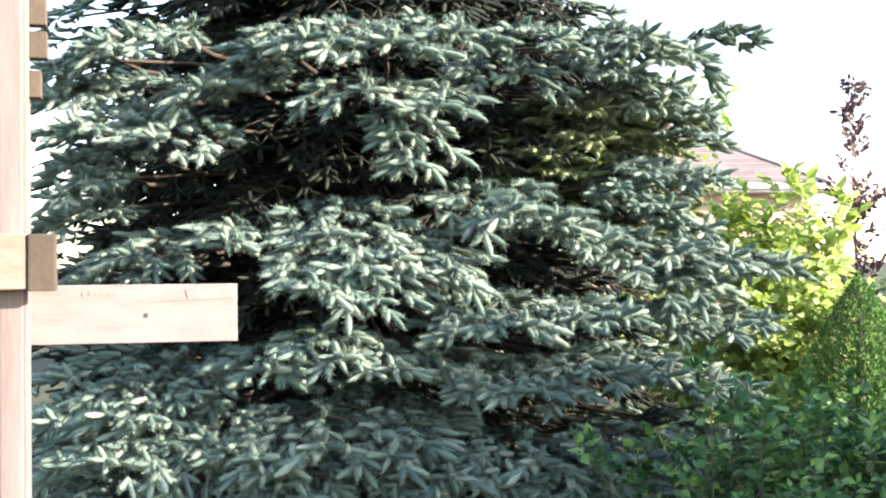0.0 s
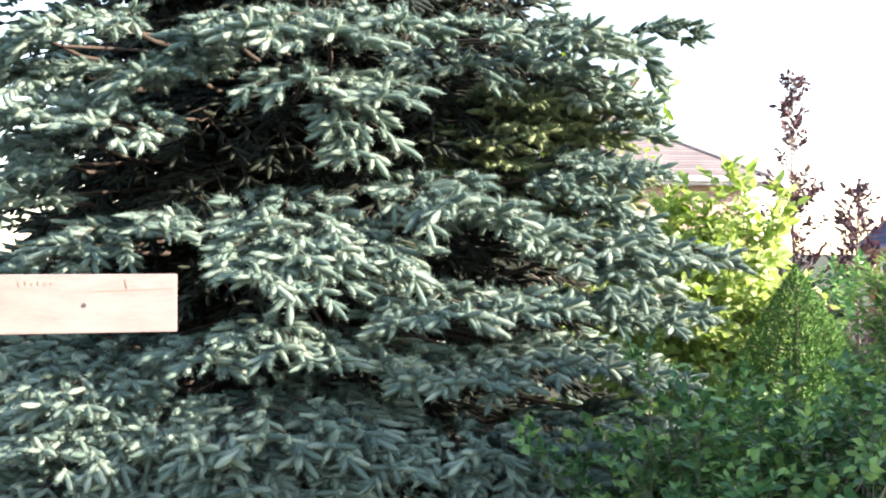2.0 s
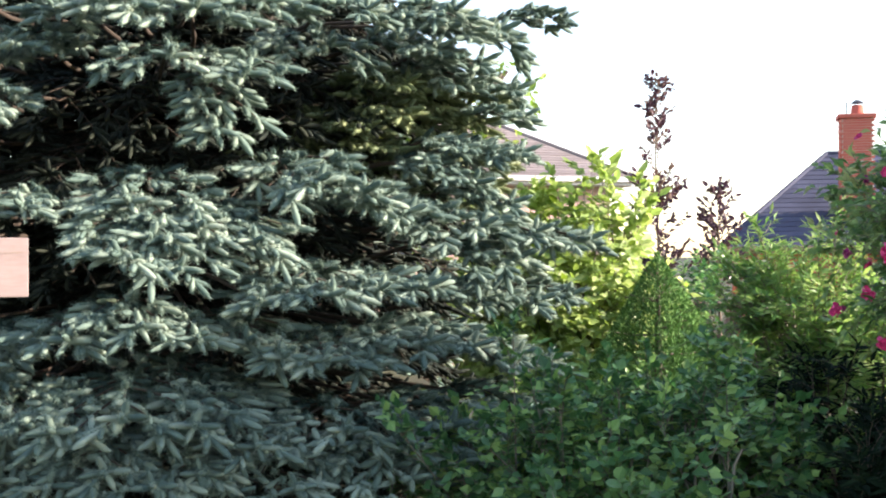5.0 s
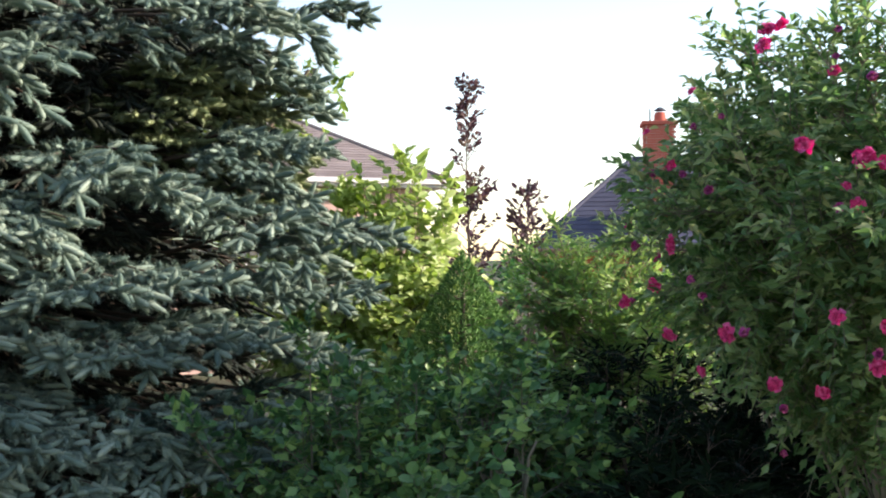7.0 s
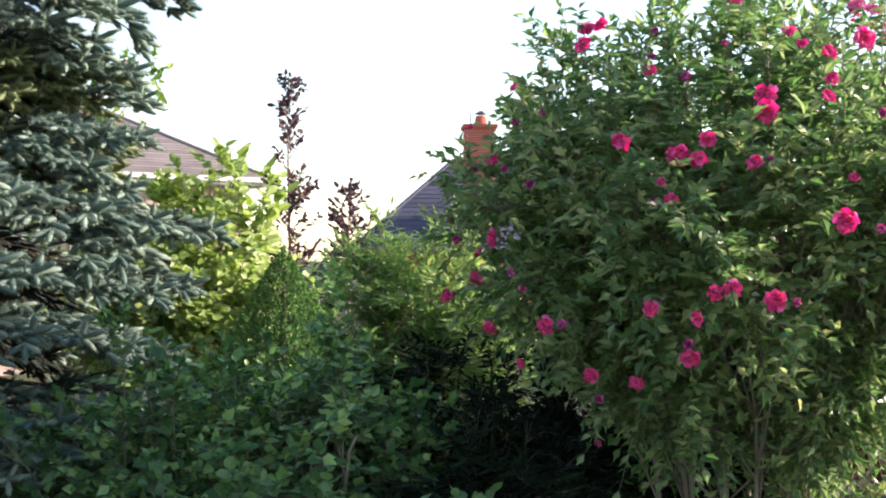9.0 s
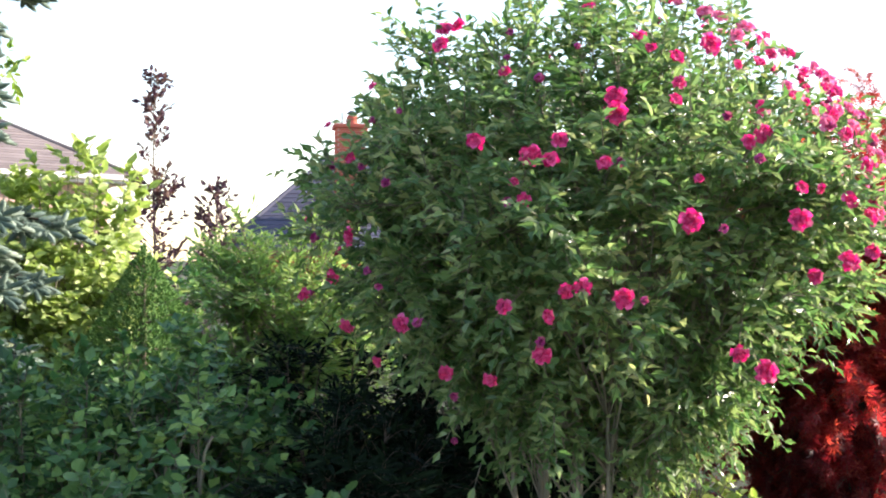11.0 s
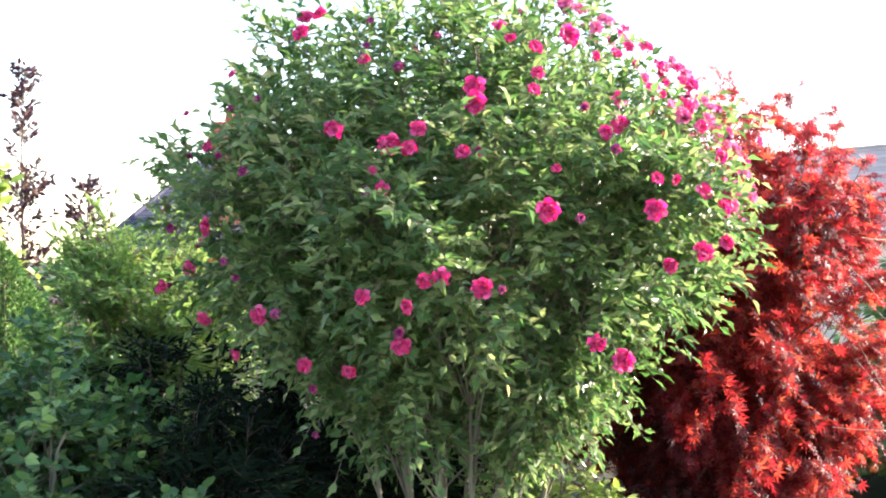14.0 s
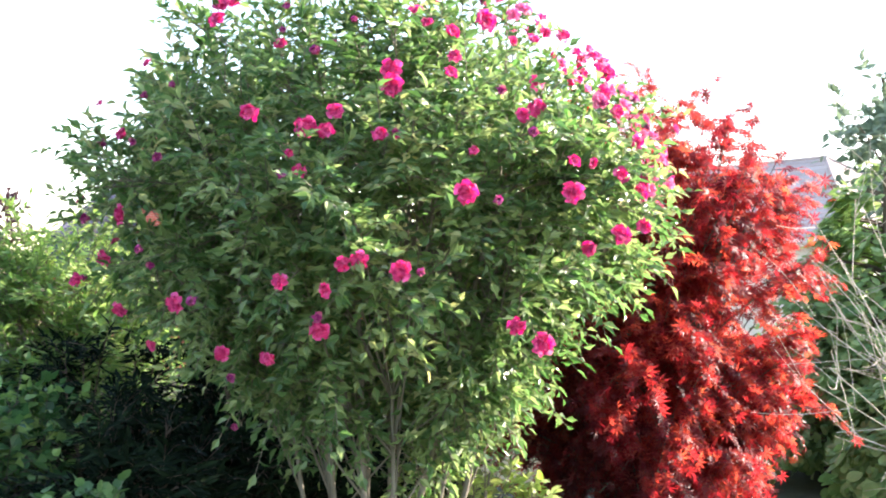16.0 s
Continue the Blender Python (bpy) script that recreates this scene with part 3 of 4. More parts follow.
def fan_mesh(name, W, F, seed, per=76, mats=None, pitch_hang=0.25, density=1.0):
    """The leafy end of a bough: its tip at the origin, pointing along +x, side branches set like a drooping fan behind it."""
    g = np.random.default_rng(seed)
    wood, shoots = Tubes(), []
    sway = g.uniform(-0.06, 0.06)
    axis = lambda s: np.array([(s - 1) * F, sway * math.sin(3 * s), 0.10 * F * math.sin(math.pi * s) - 0.12 * F * s * s + 0.05 * F * s ** 4])
    wood.add([axis(s) for s in np.linspace(-0.6, 1, 7)], 0.013, 0.004, 5)

    def shoot(o, d, ln, young):
        shoots.append((o, unit(np.asarray(d, float)), ln, g.uniform(0.027, 0.032), young))

    def spray(p, d, ln, young, depth):
        """A side branch, set with shoots on both sides, some hanging."""
        end = p + d * ln + np.array([0, 0, -0.10 * ln])
        path = bezier(p, p + d * ln * 0.55 + np.array([0, 0, 0.04 * ln]), end, 6)
        wood.add(path, 0.005, 0.0025, 4)
        here = np.linspace(0, 1, 6)
        m = max(2, int(ln / 0.052 * density))
        for j in range(m):
            a = (j + g.random()) / m
            o = np.array([np.interp(a, here, path[:, c]) for c in range(3)])
            sl = unit(np.cross(d, [0, 0, 1.0])) * (1 if j % 2 else -1)
            down = g.uniform(-0.6, 0.0) if g.random() < pitch_hang else g.uniform(-0.1, 0.3)
            shoot(o, d * g.uniform(0.5, 0.9) + sl * g.uniform(0.45, 0.85) + np.array([0.25, 0, down]), g.uniform(0.055, 0.085), young or a > 0.45)
            if depth and a > 0.15 and g.random() < 0.18 * density:
                dd = unit(d * 0.55 + sl * g.uniform(0.1, 0.5) + np.array([0.35, 0, -g.uniform(0.2, 0.75)]))
                spray(o, dd, g.uniform(0.05, 0.10), False, 0)
        dd = unit(path[-1] - path[-2]) + np.array([0, 0, 0.25])
        shoot(end, dd, g.uniform(0.09, 0.13), True)
        for sg in (-1, 1):
            shoot(end - unit(dd) * 0.015, unit(dd) * 0.75 + sg * unit(np.cross(dd, [0, 0, 1.0])) * 0.65, g.uniform(0.07, 0.1), True)

    n = int(F / 0.052 * density)
    for k in range(n):
        s = (k + g.uniform(0.2, 0.8)) / n
        side = 1 if k % 2 else -1
        p, d0 = axis(s), unit(axis(s + 0.03) - axis(s))
        ln = (W / 2) * min(1, 0.55 + 0.9 * s) * (1 - s) ** 0.55 * g.uniform(0.75, 1.15) + 0.04
        d = unit(d0 * g.uniform(0.6, 0.95) + np.array([0, side * g.uniform(0.75, 1.0), g.uniform(-0.3, 0.12)]))
        spray(p, d, ln, s > 0.6, 1 if ln > 0.12 else 0)
        shoot(p, d0 * 0.7 + np.array([0, g.uniform(-0.6, 0.6), g.uniform(0.1, 0.5)]), g.uniform(0.07, 0.1), s > 0.3)
    t = axis(1.0)
    for w, ln in (((1, 0, 0.3), 0.12), ((0.5, 0.8, 0.1), 0.1), ((0.5, -0.8, 0.1), 0.1), ((0.4, 0.2, 0.8), 0.075), ((0.6, -0.3, -0.5), 0.075)):
        shoot(t, w, ln, True)
    return needle_mesh(name, shoots, wood, seed, per, 0.46 if per > 20 else 0.42, mats)


TRUNK = Vector((-0.25, 7.1, 0))
SMALL = [fan_mesh("small_bough", w, f, sd) for w, f, sd in ((0.30, 0.34, 3), (0.34, 0.38, 4))]
MID = [fan_mesh("bough", w, f, sd) for w, f, sd in ((0.48, 0.46, 5), (0.54, 0.5, 8), (0.5, 0.42, 9))]
WIDE = [fan_mesh("wide_bough", w, f, sd) for w, f, sd in ((0.80, 0.55, 12), (0.74, 0.6, 17), (0.86, 0.5, 19))]
GREEN = [fan_mesh("green_bough", w, f, sd, 72, [NEEDLE_GREEN, NEEDLE_OLD, TWIG], 0.6) for w, f, sd in ((0.5, 0.55, 43), (0.42, 0.6, 45))]
INNER = [fan_mesh("inner_bough", w, f, sd, 10, [NEEDLE_SHADED, NEEDLE_SHADED, TWIG], 0.6, 0.62) for w, f, sd in ((1.0, 0.9, 21), (0.9, 1.0, 24))]
UPPER = [fan_mesh("upper_bough", w, f, sd, 16, None, 0.5, 0.45) for w, f, sd in ((0.8, 0.9, 33), (0.9, 1.1, 35))]


def spruce():
    t = thing("blue_spruce", TRUNK, "large blue spruce with layered frosted blue-green boughs down to the ground", "tree")
    tr = Tubes()
    tr.add([TRUNK + Vector((0.03 * math.sin(z), 0.03 * math.cos(1.3 * z), z)) for z in np.linspace(-0.05, 8.6, 14)], 0.17, 0.02, 12)
    link_mesh("trunk", tr.mesh("trunk", BARK), t, "rough brown trunk")
    g = random.Random(11)

    def bough(x, y, z, pool=None, pitch=10):
        """A leafy bough whose tip is at x, y, z, and the limb that carries it."""
        tip = Vector((x, y, z))
        out = Vector((x - TRUNK.x, y - TRUNK.y, 0))
        out.normalize()
        p = radians(0.6 * pitch + g.uniform(-4, 4))
        ax = out * math.cos(p) + Vector((0, 0, -math.sin(p)))
        side = Vector((0, 0, 1)).cross(ax).normalized()
        rot = Matrix((ax, side, ax.cross(side))).transposed().to_4x4()
        rot = rot @ Matrix.Rotation(radians(g.uniform(-6, 6)), 4, "X") @ Matrix.Rotation(radians(g.uniform(-10, 10)), 4, "Z")
        k = g.uniform(0.9, 1.1)
        ob = link_mesh("inner_branch" if pool is INNER else "upper_branch" if pool is UPPER else "bough", g.choice(pool), t)
        ob.matrix_basis = Matrix.Translation(tip) @ rot @ Matrix.Diagonal((k, k * g.choice((1, -1)), k, 1))
        if pool is not INNER:
            joint = tip - ax * 0.42
            foot = Vector((TRUNK.x, TRUNK.y, joint.z + 0.12))
            limb = Tubes()
            limb.add(bezier(np.array(foot), np.array((foot + joint) / 2 + Vector((0, 0, 0.03))), np.array(joint), 6), 0.014, 0.008, 5)
            link_mesh("limb", limb.mesh("limb", TWIG), t)

    bough(1.03, 5.53, 2.50, MID, 5)
    bough(1.27, 5.65, 2.46, MID, 3)
    bough(1.45, 5.76, 2.34, SMALL, 0)
    bough(1.22, 5.69, 2.37, MID, 5)
    bough(1.49, 5.71, 2.20, SMALL, 0)
    bough(-0.81, 5.02, 2.37, MID, 8)
    bough(-1.51, 5.35, 2.37, MID, 8)
    bough(-0.58, 5.04, 2.52, MID, 8)
    bough(-1.45, 5.41, 2.09, WIDE, 8)
    bough(-1.25, 5.17, 2.58, WIDE, 10)
    bough(-0.39, 4.93, 2.56, WIDE, 8)
    bough(-0.03, 4.87, 2.53, WIDE, 8)
    bough(0.22, 4.98, 2.58, MID, 5)
    bough(0.67, 5.13, 2.58, MID, 5)
    bough(1.09, 5.40, 2.65, WIDE, 0)
    bough(1.37, 5.66, 2.62, WIDE, 0)
    bough(1.88, 6.39, 2.82, MID, -3)
    bough(0.53, 5.43, 2.49, WIDE, 10)
    bough(-0.14, 4.83, 2.32, WIDE, 12)
    bough(0.14, 4.85, 2.26, SMALL, 15)
    bough(0.03, 4.92, 2.04, SMALL, 50)
    bough(-0.03, 4.90, 2.15, SMALL, 40)
    bough(-1.34, 5.09, 2.21, MID, 5)
    bough(-0.99, 4.92, 2.15, WIDE, 12)
    bough(-1.44, 5.18, 1.93, MID, 15)
    bough(-1.30, 5.49, 2.42, MID, 10)
    bough(-0.85, 5.27, 2.39, WIDE, 15)
    bough(-1.55, 5.40, 2.51, MID, 10)
    bough(-1.11, 5.08, 1.68, WIDE, 8)
    bough(-1.29, 5.16, 1.57, MID, 12)
    bough(-1.53, 5.43, 1.83, MID, 10)
    bough(-0.30, 4.82, 1.76, WIDE, 10)
    bough(-0.67, 4.78, 1.72, SMALL, 0)
    bough(-0.32, 4.63, 1.55, MID, 22)
    bough(0.18, 4.77, 1.60, MID, 10)
    bough(-0.11, 4.68, 1.49, MID, 25)
    bough(-0.03, 4.77, 1.66, WIDE, 15)
    bough(-0.20, 4.73, 1.62, WIDE, 20)
    bough(-0.24, 4.65, 1.28, MID, 8)
    bough(-0.50, 4.71, 1.22, SMALL, 5)
    bough(-0.03, 4.70, 1.22, SMALL, 10)
    bough(0.44, 4.91, 1.85, MID, 5)
    bough(0.63, 5.03, 1.81, MID, 5)
    bough(0.84, 5.15, 1.74, WIDE, 5)
    bough(0.49, 4.78, 1.40, WIDE, 8)
    bough(0.19, 4.75, 1.35, SMALL, 8)
    bough(0.68, 4.90, 1.40, MID, 5)
    bough(0.92, 5.02, 1.41, SMALL, 0)
    bough(0.44, 4.74, 1.14, WIDE, 8)
    bough(0.28, 4.75, 1.14, SMALL, 8)
    bough(0.65, 4.86, 1.11, MID, 12)
    bough(0.15, 4.80, 1.21, MID, 8)
    bough(1.19, 5.29, 1.68, WIDE, 3)
    bough(1.39, 5.48, 1.54, WIDE, 8)
    bough(1.50, 5.51, 1.65, MID, 0)
    bough(1.85, 5.86, 1.62, MID, -3)
    bough(1.12, 5.12, 1.16, WIDE, 5)
    bough(0.91, 4.99, 1.18, MID, 5)
    bough(1.37, 5.31, 1.10, MID, 3)
    bough(1.56, 5.50, 1.05, MID, 0)
    bough(1.51, 5.55, 1.33, MID, 0)
    bough(1.71, 5.72, 1.34, SMALL, -3)
    bough(1.25, 5.45, 1.34, MID, 10)
    bough(1.38, 5.24, 0.86, WIDE, 3)
    bough(1.64, 5.40, 0.81, MID, 0)
    bough(1.00, 4.97, 0.84, MID, 8)
    bough(0.52, 4.68, 0.87, WIDE, 8)
    bough(0.19, 4.60, 0.82, MID, 8)
    bough(0.78, 4.78, 0.78, WIDE, 8)
    bough(1.03, 4.90, 0.69, MID, 8)
    bough(-0.30, 4.56, 0.96, WIDE, 5)
    bough(-0.54, 4.58, 0.91, MID, 5)
    bough(-0.05, 4.57, 0.92, MID, 5)
    bough(-0.11, 4.85, 0.96, WIDE, 8)
    bough(0.06, 4.90, 0.95, MID, 5)
    bough(-0.76, 4.73, 0.96, MID, 8)
    bough(-1.16, 4.78, 1.06, WIDE, 8)
    bough(-1.37, 4.88, 1.01, MID, 8)
    bough(-0.99, 4.80, 1.02, MID, 10)
    bough(-1.13, 4.66, 0.90, WIDE, 8)
    bough(-1.31, 4.74, 0.86, MID, 8)
    bough(-0.96, 4.66, 0.88, MID, 8)
    bough(-1.39, 5.17, 1.17, WIDE, 8)
    bough(-1.03, 5.02, 1.14, WIDE, 8)
    bough(-0.02, 4.62, 0.74, WIDE, 8)
    bough(-0.75, 4.66, 0.73, MID, 8)
    bough(-0.36, 4.56, 0.76, MID, 8)
    bough(0.79, 4.73, 0.67, WIDE, 8)
    bough(0.32, 4.62, 0.67, WIDE, 8)
    bough(-0.19, 4.56, 0.71, WIDE, 8)
    bough(1.25, 5.05, 0.65, WIDE, 5)
    bough(1.54, 5.30, 0.65, MID, 0)
    bough(-1.17, 4.65, 0.71, WIDE, 8)
    bough(-0.57, 4.58, 0.71, MID, 8)
    bough(1.32, 5.62, 2.02, MID, 5)
    bough(1.41, 5.61, 1.79, MID, 3)
    bough(1.21, 5.49, 1.88, MID, 10)
    bough(1.44, 5.61, 2.02, SMALL, 0)
    bough(0.75, 5.78, 2.16, GREEN, 10)
    bough(0.94, 5.77, 2.24, GREEN, 10)
    bough(1.18, 5.86, 2.12, GREEN, 10)
    bough(1.33, 5.92, 2.21, GREEN, 10)
    bough(1.46, 5.99, 2.02, GREEN, 10)
    bough(1.41, 6.02, 1.91, GREEN, 10)
    bough(1.09, 5.98, 1.96, GREEN, 10)
    bough(0.91, 5.90, 2.06, GREEN, 10)
    bough(1.24, 5.89, 2.26, GREEN, 10)
    bough(1.12, 5.84, 2.36, GREEN, 10)
    bough(0.93, 5.72, 2.37, GREEN, 10)
    bough(1.28, 5.82, 1.76, GREEN, 10)
    bough(0.78, 6.00, 1.99, GREEN, 10)
    bough(0.58, 5.99, 2.04, GREEN, 10)
    bough(1.41, 5.90, 2.32, GREEN, 10)
    dead = Tubes()
    for k in range(26):
        p = np.array([g.uniform(-0.05, 0.35), g.uniform(5.9, 6.3), g.uniform(1.38, 1.55)])
        q = p + np.array([g.uniform(-0.16, 0.16), g.uniform(-0.12, 0.05), g.uniform(-0.07, 0.08)])
        dead.add(bezier(p, (p + q) / 2 + np.array([0, 0, 0.02]), q, 4), 0.0028, 0.001, 4)
    link_mesh("dead_twig", dead.mesh("dead_twig", TWIG_PALE), t, "bare dead twigs inside the tree", "stuff")
    # the growth further in, coloured near black as inner shade, and the crown above
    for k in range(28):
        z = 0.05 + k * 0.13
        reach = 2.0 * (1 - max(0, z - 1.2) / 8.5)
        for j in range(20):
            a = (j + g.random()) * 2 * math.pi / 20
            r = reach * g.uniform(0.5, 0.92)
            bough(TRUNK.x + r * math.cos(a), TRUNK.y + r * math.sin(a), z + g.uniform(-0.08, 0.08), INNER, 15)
    for k in range(20):
        z = 3.1 + k * 0.26
        reach = 1.95 * (1 - (z - 1.2) / 7.6)
        for j in range(7 if z < 5 else 4):
            a = (j + g.random()) * 2 * math.pi / (7 if z < 5 else 4)
            bough(TRUNK.x + reach * math.cos(a), TRUNK.y + reach * math.sin(a), z, UPPER, 5)
    # the sides turned away from the garden
    for k in range(15):
        z = 0.3 + k * 0.2
        for j in range(6):
            a = 0.2 + (j + g.random()) * (math.pi + 0.25) / 6
            r = g.uniform(1.8, 2.25)
            bough(TRUNK.x + r * math.cos(a), TRUNK.y + r * math.sin(a), z, UPPER, 8)
    return t


spruce()


# ---- shrubs and trees ----
def leafy(name, label, category, leaf, mats, size, base, stem_mat=STEM_GREY, crown="leaves", group="", **kw):
    t = thing(name, base, label, category, group)
    trunks, tubes, pos, way, up = grow(base, **kw)
    for one in trunks:
        link_mesh("stem", one.mesh("stem", stem_mat), t)
    link_mesh("branchwork", tubes.mesh("branchwork", stem_mat), t, "", "stuff")
    g = np.random.default_rng(kw["seed"] + 100)
    leaf_cloud(crown, leaf, pos, way, up, g.uniform(size[0], size[1], len(pos)), mats, t)
    return t, tubes, pos


# rose of sharon
def flower_mesh(name, seed, petals, r, mat, open_=1.0):
    """A ruffled double flower, facing +z: rings of crinkled petals over a green calyx."""
    g = np.random.default_rng(seed)
    V, F, M = [], [], []
    for ringi, (cnt, rad, tilt) in enumerate(((5, 1.0, 0.25), (6, 0.8, 0.6), (5, 0.55, 1.0), (4, 0.35, 1.3))[:petals]):
        for k in range(cnt):
            a = 2 * math.pi * (k + 0.5 * (ringi % 2) + g.uniform(-0.15, 0.15)) / cnt
            el = tilt * open_ + (1 - open_) * 1.25 + g.uniform(-0.15, 0.15)
            d = np.array([math.cos(a) * math.cos(el), math.sin(a) * math.cos(el), math.sin(el)])
            s = np.array([-math.sin(a), math.cos(a), 0])
            n = np.cross(d, s)
            rows_ = ((0.05, 0.06), (0.45, 0.34), (0.8, 0.48), (1.0, 0.36))
            o = len(V)
            for ri, (l, w) in enumerate(rows_):
                for c in (-1, 0, 1):
                    V.append(d * l * rad * r + s * c * w * rad * r + n * (0.10 * abs(c) - 0.06 * (ri == 3) + g.uniform(-0.28, 0.28)) * r * rad + g.normal(size=3) * 0.05 * r)
            for ri in range(3):
                for c in range(2):
                    i = o + ri * 3 + c
                    F.append((i, i + 1, i + 4, i + 3))
                    M.append(0)
    o = len(V)
    for k in range(6):
        a = 2 * math.pi * k / 6
        V.append(np.array([math.cos(a) * r * 0.16, math.sin(a) * r * 0.16, 0.02 * r]))
    V.append(np.array([0, 0, -0.4 * r]))
    for k in range(6):
        F.append((o + k, o + (k + 1) % 6, o + 6))
        M.append(1)
    return mesh_of(name, np.array(V), F, [mat, CALYX], M)


FLOWERS = [flower_mesh("flower", 40 + i, 4, 0.037, PETAL, o) for i, o in enumerate((1.0, 0.85, 0.65, 0.45))]
LIT_FLOWERS = [flower_mesh("lit_flower", 60 + i, 4, 0.036, PETAL_LIT, o) for i, o in enumerate((1.0, 0.8, 0.6))]
FADED = [flower_mesh("spent_flower", 50 + i, 2, 0.034, PETAL_OLD, 0.15) for i in range(2)]
HIB = Vector((3.13, 3.46, 0))


def hibiscus():
    t, tubes, pos = leafy("rose_of_sharon", "tall rose of sharon shrub full of pink double flowers", "shrub", TOOTHED, [HIB_LEAF], (0.034, 0.066), (HIB.x, HIB.y, 0.0),
                    crown="leaves", mains=11, fork=(0.33, 0.95), centre=(HIB.x, HIB.y, 1.5), radii=(1.09, 1.09, 0.87), stems=300, twigs=17, leaves=10, seed=3, spread=0.17, shell=0.55, low=-0.87, twig_len=(0.1, 0.26), droop=0.12, r0=0.0125, lumps=0.12, top_bias=0.12, boxy=0.98)
    g = random.Random(5)

    def flower(x, y, z, size=1.0, faded=False, pale=False):
        me = g.choice(LIT_FLOWERS if pale else FADED if faded else FLOWERS)
        ob = link_mesh("flower", me, t, "faded closing flower" if faded else "")
        out = (Vector((x, y, z)) - Vector((HIB.x, HIB.y, 1.45))).normalized()
        out = (out + Vector((-0.35, -0.45, 0.1)) + Vector([g.gauss(0, 0.25) for _ in range(3)])).normalized()
        ob.matrix_basis = Matrix.Translation((x, y, z)) @ out.to_track_quat("Z", "Y").to_matrix().to_4x4() @ Matrix.Rotation(g.uniform(0, 6), 4, "Z") @ Matrix.Scale(0.9 * size, 4)

    flower(2.47, 3.49, 2.21, 1.10)
    flower(2.50, 3.45, 2.23, 0.90)
    flower(2.40, 3.41, 2.15, 0.90)
    flower(2.32, 3.72, 2.04, 0.60)
    flower(2.17, 3.45, 1.88, 0.70, True)
    flower(2.19, 3.32, 1.90, 0.60, True)
    flower(2.22, 3.86, 1.91, 0.50)
    flower(2.12, 3.63, 1.74, 0.80, True)
    flower(2.12, 3.50, 1.76, 0.80)
    flower(2.11, 3.41, 1.73, 0.70, True)
    flower(2.11, 3.26, 1.67, 0.80, True)
    flower(2.24, 2.98, 1.78, 1.10)
    flower(2.33, 2.83, 1.74, 1.00)
    flower(2.36, 2.78, 1.72, 1.00)
    flower(2.39, 2.77, 1.78, 0.80)
    flower(2.37, 3.01, 2.00, 0.80)
    flower(2.40, 3.04, 2.05, 0.60, True)
    flower(2.42, 2.90, 1.97, 0.90, True)
    flower(2.55, 2.71, 1.91, 1.10)
    flower(2.53, 2.69, 1.86, 1.10)
    flower(2.71, 3.03, 2.24, 0.90)
    flower(2.71, 2.79, 2.11, 0.90)
    flower(2.71, 2.74, 2.07, 0.70)
    flower(2.76, 2.69, 2.04, 0.90)
    flower(2.73, 2.64, 1.96, 0.70)
    flower(2.69, 2.62, 1.90, 0.80)
    flower(2.91, 2.70, 2.10, 1.20)
    flower(2.95, 2.62, 2.03, 0.60)
    flower(2.95, 2.52, 1.89, 0.80)
    flower(2.82, 2.54, 1.85, 0.80, True)
    flower(2.92, 2.49, 1.81, 0.90)
    flower(2.86, 2.49, 1.78, 0.80)
    flower(2.88, 2.47, 1.73, 0.90, True)
    flower(3.10, 2.53, 1.93, 0.90)
    flower(3.35, 2.58, 1.97, 0.90)
    flower(3.29, 2.49, 1.83, 0.80)
    flower(3.72, 2.59, 1.82, 0.70)
    flower(3.36, 2.47, 1.74, 0.80)
    flower(3.01, 2.43, 1.65, 0.80)
    flower(3.22, 2.42, 1.62, 0.90)
    flower(3.35, 2.44, 1.61, 0.80)
    flower(3.00, 2.42, 1.56, 1.10)
    flower(2.66, 2.52, 1.55, 1.10)
    flower(2.74, 2.48, 1.53, 0.80, True)
    flower(3.22, 2.42, 1.44, 1.00)
    flower(3.35, 2.44, 1.47, 0.90)
    flower(3.06, 2.42, 1.40, 0.90)
    flower(2.47, 2.67, 1.71, 0.90)
    flower(2.51, 2.65, 1.72, 0.70, True)
    flower(2.27, 2.86, 1.60, 0.80, True)
    flower(2.30, 2.82, 1.61, 0.70)
    flower(2.29, 2.86, 1.66, 0.60)
    flower(2.19, 3.93, 1.58, 0.70)
    flower(2.11, 3.72, 1.51, 0.90, True)
    flower(2.08, 3.44, 1.51, 1.00)
    flower(2.11, 3.61, 1.38, 0.80)
    flower(2.17, 3.93, 1.31, 0.80)
    flower(2.20, 3.92, 1.32, 0.60, True)
    flower(2.16, 3.60, 1.22, 0.90)
    flower(2.10, 3.35, 1.40, 0.80, True)
    flower(2.11, 3.30, 1.35, 0.70, True)
    flower(2.16, 3.25, 1.24, 1.00)
    flower(2.18, 3.19, 1.24, 0.90, True)
    flower(2.21, 3.47, 1.11, 0.80)
    flower(2.27, 3.17, 1.09, 0.80)
    flower(2.34, 3.03, 1.08, 0.90)
    flower(2.32, 3.19, 1.02, 0.80, True)
    flower(2.51, 3.47, 0.83, 0.70, True)
    flower(2.29, 2.90, 1.30, 0.80)
    flower(2.38, 2.79, 1.28, 0.90)
    flower(2.39, 2.74, 1.35, 0.70)
    flower(2.43, 2.71, 1.36, 0.90)
    flower(2.52, 2.64, 1.33, 1.00)
    flower(2.56, 2.61, 1.33, 0.70, True)
    flower(2.40, 2.86, 1.16, 0.90)
    flower(2.38, 2.85, 1.20, 0.80, True)
    flower(2.88, 2.54, 1.17, 0.90)
    flower(3.00, 2.55, 1.11, 1.20)
    flower(3.13, 2.65, 2.08, 0.80)
    flower(2.55, 2.89, 2.08, 0.60, True)
    flower(2.48, 3.13, 2.15, 0.70, True)
    flower(2.69, 2.52, 1.67, 0.60)
